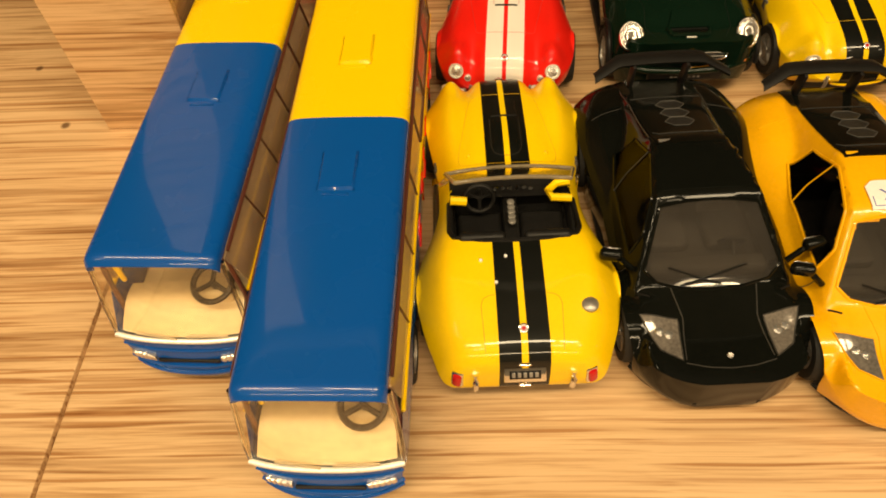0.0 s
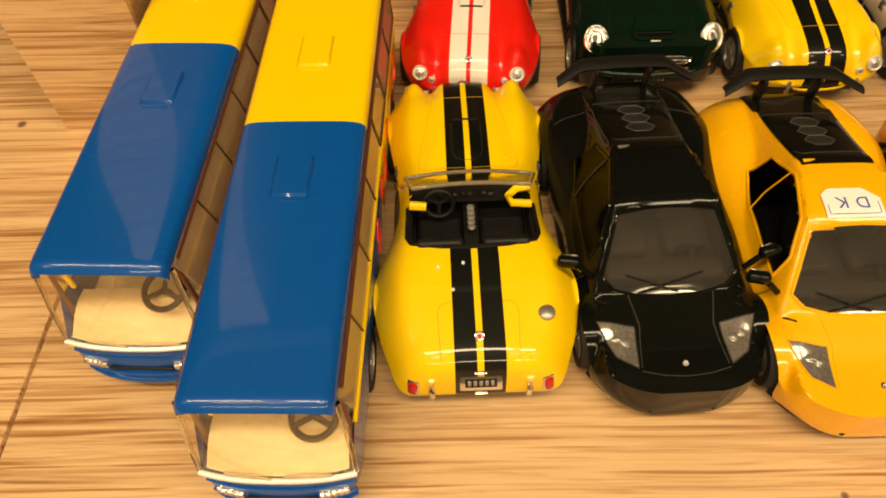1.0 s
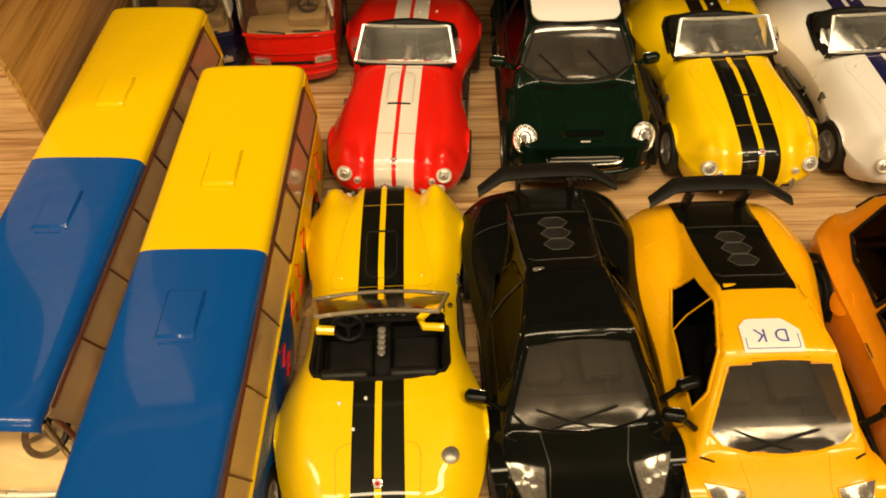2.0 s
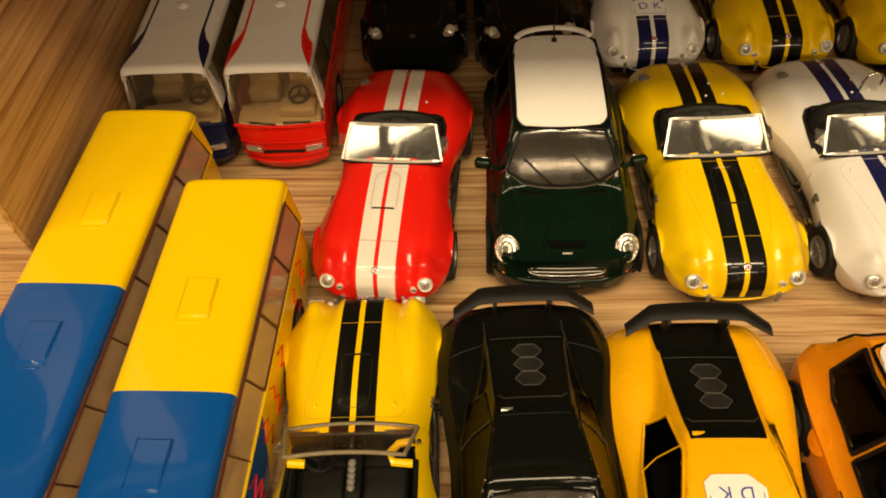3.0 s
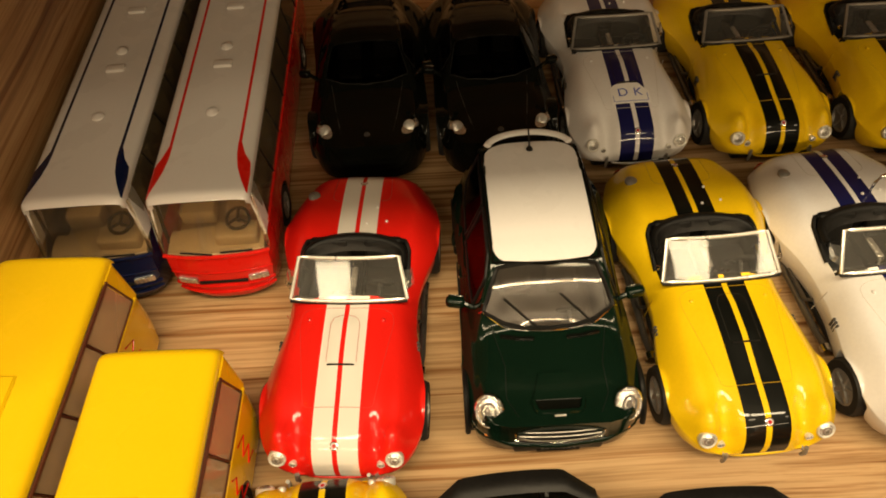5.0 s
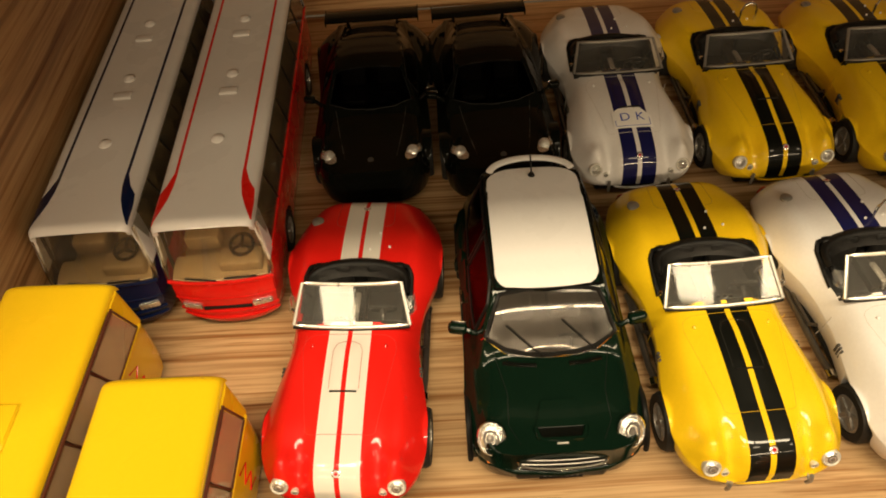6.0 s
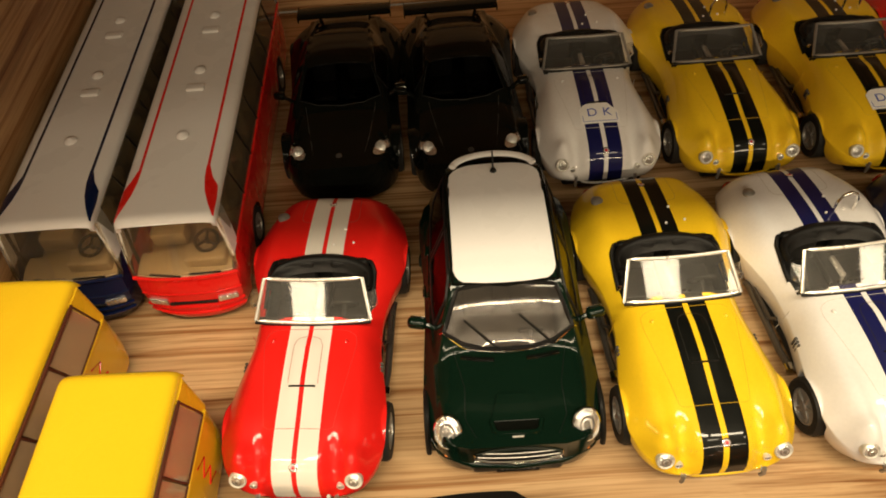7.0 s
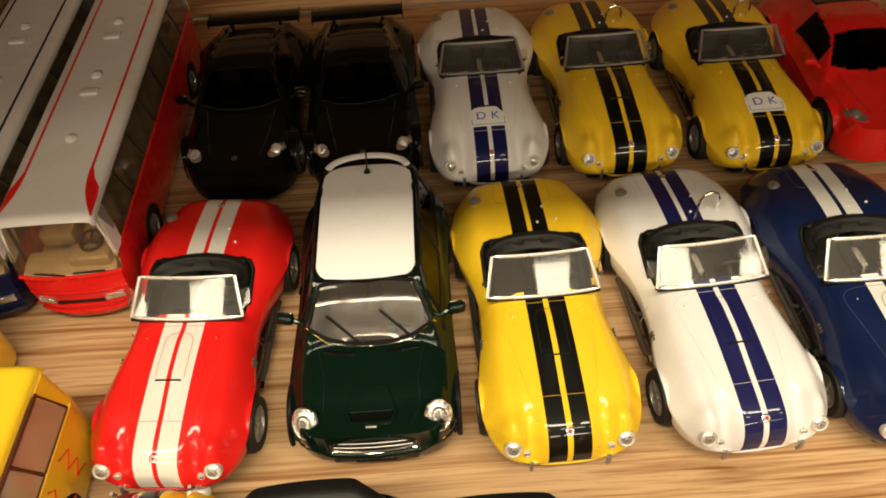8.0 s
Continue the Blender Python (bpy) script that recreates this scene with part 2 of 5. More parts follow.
# ---- shapes, in centimetres: each is (verts, faces) ----
def pchip(keys):
    """A smooth curve through (place, value) keys that never overshoots."""
    x, y = np.array(sorted(keys), float).T
    h, dl = np.diff(x), np.diff(y) / np.diff(x)
    m = np.zeros(len(x))
    m[0], m[-1] = dl[0], dl[-1]
    for i in range(1, len(x) - 1):
        if dl[i - 1] * dl[i] > 0:
            w1, w2 = 2 * h[i] + h[i - 1], h[i] + 2 * h[i - 1]
            m[i] = (w1 + w2) / (w1 / dl[i - 1] + w2 / dl[i])

    def f(q):
        q = np.clip(q, x[0], x[-1])
        i = np.clip(np.searchsorted(x, q) - 1, 0, len(h) - 1)
        t = (q - x[i]) / h[i]
        return float((1 + 2 * t) * (1 - t) ** 2 * y[i] + t * (1 - t) ** 2 * h[i] * m[i] + t * t * (3 - 2 * t) * y[i + 1] + t * t * (t - 1) * h[i] * m[i + 1])
    return f


def join(*gs):
    V, F = [], []
    for v, f in gs:
        o = len(V)
        V += [tuple(p) for p in v]
        F += [tuple(i + o for i in q) for q in f]
    return V, F


def moved(g, m):
    return [tuple(m @ Vector(p)) for p in g[0]], g[1]


def box(c, size, bev=0.05, seg=2):
    bm = bmesh.new()
    bmesh.ops.create_cube(bm, size=1)
    for v in bm.verts:
        v.co = Vector((v.co.x * size[0], v.co.y * size[1], v.co.z * size[2]))
    if bev:
        bmesh.ops.bevel(bm, geom=bm.edges[:], offset=bev, segments=seg, profile=0.5, affect="EDGES")
    bm.verts.index_update()
    g = [tuple(v.co + Vector(c)) for v in bm.verts], [tuple(v.index for v in f.verts) for f in bm.faces]
    bm.free()
    return g


def lathe(profile, c, axis="x", n=28):
    """Turns (radius, along) points round an axis through c."""
    V, F = [], []
    for r, a in profile:
        for k in range(n):
            t = 2 * math.pi * k / n
            p = (a, r * math.cos(t), r * math.sin(t)) if axis == "x" else (r * math.cos(t), a, r * math.sin(t)) if axis == "y" else (r * math.cos(t), r * math.sin(t), a)
            V.append((p[0] + c[0], p[1] + c[1], p[2] + c[2]))
    for j in range(len(profile) - 1):
        for k in range(n):
            F.append((j * n + k, j * n + (k + 1) % n, (j + 1) * n + (k + 1) % n, (j + 1) * n + k))
    if profile[0][0] > 0:
        F.append(tuple(range(n))[::-1])
    if profile[-1][0] > 0:
        F.append(tuple((len(profile) - 1) * n + k for k in range(n)))
    return V, F


def tube(pts, r, n=8, closed=False, flat=1.0):
    """A rod of radius r along points; flat squeezes it in height."""
    pts = [Vector(p) for p in pts]
    V, F, m = [], [], len(pts)
    for i, p in enumerate(pts):
        a, b = pts[(i - 1) % m] if closed or i else p, pts[(i + 1) % m] if closed or i < m - 1 else p
        d = (b - a).normalized()
        up = Vector((0, 0, 1)) if abs(d.z) < 0.95 else Vector((0, 1, 0))
        u = d.cross(up).normalized()
        w = u.cross(d)
        for k in range(n):
            t = 2 * math.pi * k / n
            V.append(tuple(p + u * math.cos(t) * r + w * math.sin(t) * r * flat))
    for i in range(m if closed else m - 1):
        j = (i + 1) % m
        for k in range(n):
            F.append((i * n + k, i * n + (k + 1) % n, j * n + (k + 1) % n, j * n + k))
    if not closed:
        F += [tuple(range(n))[::-1], tuple((m - 1) * n + k for k in range(n))]
    return V, F


def slab(rows, th):
    """A sheet with thickness th (downwards, along its normals) from a grid of points."""
    R, C = len(rows), len(rows[0])
    P = [[Vector(p) for p in r] for r in rows]
    top, low = [], []
    for i in range(R):
        for j in range(C):
            du = P[i][min(j + 1, C - 1)] - P[i][max(j - 1, 0)]
            dv = P[min(i + 1, R - 1)][j] - P[max(i - 1, 0)][j]
            nn = du.cross(dv)
            nn = nn.normalized() if nn.length > 1e-9 else Vector((0, 0, 1))
            if nn.z < 0:
                nn = -nn
            top.append(tuple(P[i][j]))
            low.append(tuple(P[i][j] - nn * th))
    V, F, o = top + low, [], R * C
    for i in range(R - 1):
        for j in range(C - 1):
            a, b, c, d = i * C + j, i * C + j + 1, (i + 1) * C + j + 1, (i + 1) * C + j
            F += [(a, b, c, d), (o + d, o + c, o + b, o + a)]
    rim = [(0, j) for j in range(C)] + [(i, C - 1) for i in range(1, R)] + [(R - 1, j) for j in range(C - 2, -1, -1)] + [(i, 0) for i in range(R - 2, 0, -1)]
    rim = [i * C + j for i, j in rim]
    for k in range(len(rim)):
        a, b = rim[k], rim[(k + 1) % len(rim)]
        F.append((b, a, o + a, o + b))
    return V, F


def along(pts, n):
    """n points evenly spaced on a smooth line through the given ones."""
    pts = [Vector(p) for p in pts]
    d = [0.0]
    for a, b in zip(pts, pts[1:]):
        d.append(d[-1] + (b - a).length)
    out = []
    for k in range(n):
        s = d[-1] * k / (n - 1)
        i = min(max(j for j in range(len(d)) if d[j] <= s + 1e-9), len(pts) - 2)
        t = (s - d[i]) / max(d[i + 1] - d[i], 1e-9)
        out.append(pts[i].lerp(pts[i + 1], t))
    return out


class Skin:
    """A vehicle's outer surface, for laying things onto it from above."""

    def __init__(self, g):
        self.tree = BVHTree.FromPolygons([Vector(p) for p in g[0]], g[1])

    def top(self, x, y, off=0.0):
        hit, nn, _, _ = self.tree.ray_cast(Vector((x, y, 20)), Vector((0, 0, -1)))
        if hit is None:
            hit, nn, _, _ = self.tree.find_nearest(Vector((x, y, 1.5)))
        if nn.z < 0:
            nn = -nn
        return hit + nn * off

    def line(self, pts, r, off=0.0, n=24, closed=False):
        pts = [(p[0], p[1], 0) for p in pts]
        if closed:
            pts = pts + [pts[0]]
        q = [self.top(p.x, p.y, off) for p in along(pts, n)]
        return tube(q[:-1] if closed else q, r, 6, closed)

    def patch(self, A, B, rows=14, cols=18, off=0.02, th=0.03):
        a, b = along([(p[0], p[1], 0) for p in A], cols), along([(p[0], p[1], 0) for p in B], cols)
        grid = []
        for i in range(rows):
            t = i / (rows - 1)
            grid.append([self.top(*(p.lerp(q, t).xy), off) for p, q in zip(a, b)])
        return slab(grid, th)


def inside(x, y, poly):
    c = False
    for (x0, y0), (x1, y1) in zip(poly, poly[1:] + poly[:1]):
        if (y0 > y) != (y1 > y) and x < (x1 - x0) * (y - y0) / (y1 - y0) + x0:
            c = not c
    return c


def mesh_of(name, g, material, smooth=38):
    me = bpy.data.meshes.new(name)
    me.from_pydata([(x * CM, y * CM, z * CM) for x, y, z in g[0]], [], g[1])
    bm = bmesh.new()
    bm.from_mesh(me)
    bmesh.ops.recalc_face_normals(bm, faces=bm.faces[:])
    bm.to_mesh(me)
    bm.free()
    me.materials.append(material)
    me.polygons.foreach_set("use_smooth", [True] * len(me.polygons))
    me.set_sharp_from_angle(angle=radians(smooth))
    return me


def part(name, g, material, parent, label="", smooth=38):
    """Links one mesh as a part of a thing or of a part."""
    ob = new(name, mesh_of(name, g, material, smooth))
    ob.parent = parent
    if label:
        tagged(ob, label)
    return ob


def see_through(ob):
    ob.visible_shadow = False
    return ob


def thing(name, x, y, turn, label, category, group=""):
    ob = new(name)
    ob.empty_display_size = 0.02
    ob.matrix_basis = pose(x * CM, y * CM, 0, 0, 0, turn)
    return tagged(ob, label, category, group)


def fixed(name, g, material, label="", category=""):
    return tagged(new(name, mesh_of(name, g, material)), label, category, kind="structure")


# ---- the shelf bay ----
# out of view; dark colour chosen so black lacquer reflects little of the underside
DARK_UNDERSIDE = surface("darkened_underside", (0.026, 0.024, 0.021), 0.6, scale=200)
FRONT, BACK, HIGH = 17.0, 44.6, 25.0
fixed("floor", box((28.95, 5.3, -1.25), (80, 78.6, 2.5), 0.08), WOOD_X, "pale streaky wood laminate shelf board under the toy cars", "shelf")
fixed("floor_1", box((-41.15, 5.3, -1.25), (60, 78.6, 2.5), 0.08), WOOD_X, "pale streaky wood laminate shelf board beyond the seam", "shelf")
fixed("wall_west", box((-11.0, (FRONT + BACK) / 2, HIGH / 2 + 0.02), (4.3, BACK - FRONT, HIGH), 0.05), WOOD_Y_SHADED, "thick wood laminate upright between two shelf bays, shade put into its colour", "partition")
fixed("trim", box((-11.0, FRONT - 0.16, HIGH / 2 + 0.02), (4.34, 0.3, HIGH), 0.04), WOOD_EDGE_LIT, "wood edging on the upright's front, lightened to look as lit as the board", "edging")
fixed("wall_north", box((0, BACK + 1.05, HIGH / 2 + 0.02), (138, 2, HIGH), 0.05), WOOD_X, "plain wood laminate back panel of the shelf", "wall")
fixed("wall_east", box((52, (FRONT + BACK) / 2, HIGH / 2 + 0.02), (4.3, BACK - FRONT, HIGH), 0.05), WOOD_Y_SHADED, "wood laminate upright closing the shelf bay", "partition")
fixed("ceiling", box((0, (FRONT + BACK) / 2 + 1, HIGH + 1.2), (138, BACK - FRONT + 3, 2.2), 0.05), DARK_UNDERSIDE, "unseen underside of the shelf above, darkened to cut reflections", "shelf")
# the shop round the shelf
SHOPWALL = surface("shop_wall", (0.26, 0.23, 0.19), 0.8, scale=40, bump=0.2)
SHOPFLOOR = surface("shop_floor", (0.16, 0.14, 0.12), 0.5, scale=30)
SHOPCEIL = surface("shop_ceiling", (0.65, 0.62, 0.57), 0.9, scale=60)
fixed("shop_floor", box((0, -150, -80), (800, 700, 4), 0), SHOPFLOOR, "dull grey shop floor far below the shelf", "floor")
fixed("shop_ceiling", box((0, -150, 207), (800, 700, 4), 0), SHOPCEIL, "pale shop ceiling above the shelves", "ceiling")
fixed("wall_south", box((0, -498, 64), (800, 4, 282), 0), SHOPWALL, "plain pale shop wall", "wall")
fixed("wall_behind", box((0, 198, 64), (800, 4, 282), 0), SHOPWALL, "plain pale shop wall", "wall")
for side in (-1, 1):
    fixed("wall_side", box((side * 398, -150, 64), (4, 690, 282), 0), SHOPWALL, "plain pale shop wall", "wall")


# ---- shared vehicle parts ----
def wheel(parent, x, y, r, width, spokes=5, rim_mat=None, deep=0.12):
    """A wheel > tyre, rim; its outer side looks away from the car's middle."""
    s = 1 if x > 0 else -1
    h = width / 2
    tyre = lathe([(r * 0.62, -s * h), (r * 0.93, -s * h), (r, -s * h * 0.7), (r, s * h * 0.7), (r * 0.93, s * h), (r * 0.66, s * h), (r * 0.62, 0)], (x, y, r), "x", 30)
    o = part("wheel", tyre, RUBBER, parent, "black rubber tyre on a toy wheel")
    gs = [lathe([(r * 0.63, s * h * 0.2), (r * 0.64, s * h * 0.92), (r * 0.57, s * h * 0.96), (r * 0.54, s * (h - deep))], (x, y, r), "x", 30),
          lathe([(r * 0.55, s * (h - deep * 1.6)), (0.0, s * (h - deep * 1.6))], (x, y, r), "x", 30),
          lathe([(r * 0.16, s * (h - deep * 1.6)), (r * 0.14, s * h * 0.95), (0.0, s * h)], (x, y, r), "x", 14)]
    for k in range(spokes):
        a = 2 * math.pi * k / spokes + 0.3
        b = moved(box((0, 0, r * 0.33), (deep * 1.1, r * 0.17, r * 0.5), 0.02, 1), Matrix.Translation((x + s * (h - deep), y, r)) @ Matrix.Rotation(a, 4, "X"))
        gs.append(b)
    part("rim", join(*gs), rim_mat or ALLOY, o, "grey metal rim")
    return o


def steering_wheel(parent, c, r, tilt, mat):
    m = Matrix.Translation(c) @ Matrix.Rotation(radians(tilt), 4, "X")
    ring = tube([(r * math.cos(t), r * math.sin(t), 0) for t in np.linspace(0, 2 * math.pi, 22)[:-1]], r * 0.16, 8, True)
    sp = [tube([(0, 0, 0), (r * math.cos(a), r * math.sin(a), 0)], r * 0.14, 6) for a in (0.5, 2.64, 4.71)]
    col = tube([(0, 0, 0.02), (0, 0, -r * 1.2)], r * 0.2, 8)
    part("steering_wheel", moved(join(ring, col, *sp), m), mat, parent, "black steering wheel")


def lamp_unit(parent, c, r, tilt=12, name="headlight"):
    """A round lamp that looks forward: chrome ring > lens."""
    m = Matrix.Translation(c) @ Matrix.Rotation(radians(tilt), 4, "X")
    ring = moved(lathe([(r * 0.8, -r), (r, -r * 0.4), (r, r * 0.12), (r * 0.88, r * 0.25), (r * 0.8, r * 0.1)], (0, 0, 0), "y", 22), m)
    o = part(name, ring, SILVER, parent, "round chrome-ringed lamp")
    lens = moved(lathe([(r * 0.82, r * 0.08), (r * 0.6, r * 0.26), (r * 0.3, r * 0.36), (0, r * 0.4)], (0, 0, 0), "y", 11), m)
    part("lens", lens, LENS, o, "bright faceted lens", 4)
    part("lens_ring", moved(lathe([(r * 0.52, r * 0.29), (r * 0.5, r * 0.34), (r * 0.44, r * 0.36), (r * 0.42, r * 0.33)], (0, 0, 0), "y", 18), m), SMOKE, o)
    part("bulb", moved(lathe([(r * 0.24, r * 0.36), (r * 0.18, r * 0.44), (0, r * 0.46)], (0, 0, 0), "y", 12), m), SMOKE, o)


def body_shell(ys, w, s, zl, top, nx=54, tuck=0.06, rows=6):
    """A car body as a skin over stations: half-width w, shoulder height s, lower edge zl, top(x, y)."""
    V, F = [], []
    for y in ys:
        W, L = w(y), zl(y)
        S = max(s(y), L + 0.06)
        row = []
        for k in range(rows):
            f = k / rows
            row.append((-W * (1 - tuck * (1 - f) ** 2), y, L + (S - L) * f))
        for k in range(nx + 1):
            x = W * math.sin(math.pi * (k / nx - 0.5))
            row.append((x, y, max(S, 0) + (max(top(x, y), S) - S) * (1 if abs(x) < W * 0.999 else 0)))
        for k in range(rows - 1, -1, -1):
            f = k / rows
            row.append((W * (1 - tuck * (1 - f) ** 2), y, L + (S - L) * f))
        V += row
    C = len(V) // len(ys)
    for i in range(len(ys) - 1):
        for j in range(C - 1):
            F.append((i * C + j, i * C + j + 1, (i + 1) * C + j + 1, (i + 1) * C + j))
    F.append(tuple(range(C)))
    F.append(tuple((len(ys) - 1) * C + j for j in range(C))[::-1])
    return V, F


def cut(g, polys):
    """Takes out the faces whose middle lies within an outline seen from above."""
    V, F = g
    keep = []
    for f in F:
        if len(f) == 4:
            cx, cy, cz = (sum(V[i][k] for i in f) / 4 for k in range(3))
            if any(cz > z0 and inside(cx, cy, p) for p, z0 in polys):
                continue
        keep.append(f)
    return V, keep


def arches(axles, r, base):
    def f(y):
        z = base(y) if callable(base) else base
        for ya, zc in axles:
            d = abs(y - ya)
            if d < r:
                z = max(z, zc + math.sqrt(r * r - d * d))
        return z
    return f


def stations(y0, y1, axles, r, n=84):
    ys = list(np.linspace(y0, y1, n))
    for ya, _ in axles:
        ys += [ya - r * math.cos(t) for t in np.linspace(0.0, math.pi, 15)] + [ya - r - 0.015, ya + r + 0.015]
    ys += [y0 + 0.03, y0 + 0.08, y1 - 0.03, y1 - 0.08]
    out = []
    for y in sorted(ys):
        if not out or y - out[-1] > 0.006:
            out.append(float(y))
    return out


def letters(text, size):
    """Upright letters of the built-in font as a flat grid-free mesh, in centimetres, centred."""
    cu = bpy.data.curves.new("letters", "FONT")
    cu.body, cu.size, cu.align_x, cu.align_y, cu.space_character = text, size, "CENTER", "CENTER", 1.08
    ob = new("letters", cu)
    bpy.context.view_layer.update()
    me = bpy.data.meshes.new_from_object(ob.evaluated_get(bpy.context.evaluated_depsgraph_get()))
    g = [tuple(v.co) for v in me.vertices], [tuple(p.vertices) for p in me.polygons]
    bpy.data.objects.remove(ob)
    bpy.data.meshes.remove(me)
    return g


def sticker(parent, skin, x, y, flip, w=1.55, h=1.0, turned=False):
    """A white paper label with the letters D K, stuck on the paintwork."""
    k = -1 if flip else 1
    A = [(x - k * w / 2, y - k * h / 2), (x + k * w / 2, y - k * h / 2)]
    B = [(x - k * w / 2, y + k * h * 0.28), (x - k * w * 0.36, y + k * h * 0.5), (x + k * w * 0.25, y + k * h * 0.5), (x + k * w / 2, y + k * h * 0.12)]
    o = part("sticker", skin.patch(A, B, 8, 14, 0.05, 0.02), PAPER, parent, "white paper label lettered D K in blue")
    V, F = letters("D K", h * 0.56)
    k = -k if turned else k
    pts = [skin.top(x + k * p[0], y + k * p[1] + k * 0.02, 0.062) for p in V]
    part("lettering", ([tuple(p) for p in pts], F), INK, o, "blue letters")
    k = -k if turned else k
    e = 0.44
    part("border", skin.line([(x - k * w * e, y - k * h * 0.1), (x - k * w * e, y - k * h * 0.4), (x + k * w * e, y - k * h * 0.4), (x + k * w * e, y)], 0.012, 0.05, 30), INK, o)


# ---- open roadster ----
R_AX = ((3.4, 0.93), (-3.05, 0.95))
R_W = pchip([(-5.72, 1.92), (-5.6, 2.14), (-5.0, 2.42), (-4.2, 2.68), (-3.3, 2.82), (-2.7, 2.80), (-2.1, 2.67), (-1.5, 2.46), (-0.8, 2.25), (0.0, 2.14), (0.7, 2.14), (1.4, 2.23), (2.0, 2.34), (2.7, 2.46), (3.4, 2.54), (4.1, 2.52), (4.7, 2.36), (5.1, 2.14), (5.35, 1.9), (5.48, 1.62), (5.58, 1.2)])
R_D = pchip([(-5.72, 1.62), (-5.64, 2.0), (-5.45, 2.28), (-5.1, 2.46), (-4.6, 2.56), (-4.0, 2.65), (-2.6, 2.76), (-1.0, 2.7), (0.6, 2.74), (2.0, 2.72), (3.4, 2.60), (4.4, 2.46), (5.0, 2.30), (5.35, 2.02), (5.5, 1.74), (5.58, 1.48)])
R_S = pchip([(-5.72, 1.0), (-5.0, 1.4), (-3.0, 1.72), (0, 1.66), (3.4, 1.68), (4.8, 1.5), (5.58, 1.2)])
R_P = pchip([(-5.72, 5.0), (-4.8, 3.6), (-3.2, 3.6), (-1.5, 5.0), (0.8, 5.0), (2.4, 4.0), (3.6, 3.2), (5.0, 3.0), (5.62, 3.4)])


def r_top(x, y):
    W, S = R_W(y), R_S(y)
    z = S + (R_D(y) - S) * (1 - min(abs(x / W), 1.0) ** R_P(y))
    a = abs(x)
    # swelling wings over the wheels
    z += 0.24 * math.exp(-((y - 3.8) / 1.45) ** 2) * math.exp(-((a - 1.78) / 0.5) ** 2)
    z += 0.24 * math.exp(-((y + 3.3) / 1.7) ** 2) * math.exp(-((a - 1.98) / 0.55) ** 2)
    # hollow between wing and bonnet, deepest at the nose
    z -= 0.40 * math.exp(-((y - 5.25) / 1.0) ** 2) * math.exp(-((a - 1.14) / 0.27) ** 2)
    z -= 0.10 * math.exp(-((y - 2.6) / 1.6) ** 2) * math.exp(-((a - 1.35) / 0.3) ** 2)
    # lobes that hold the headlamps
    z += 0.34 * math.exp(-((y - 4.98) / 0.46) ** 2) * math.exp(-((a - 1.72) / 0.36) ** 2)
    # bonnet scoop
    if 0.9 < y < 3.8:
        f = min(1, (y - 0.9) / 0.5, (3.8 - y) / 1.3)
        z += 0.10 * f / (1 + math.exp((a - 0.46) / 0.035))
    return z


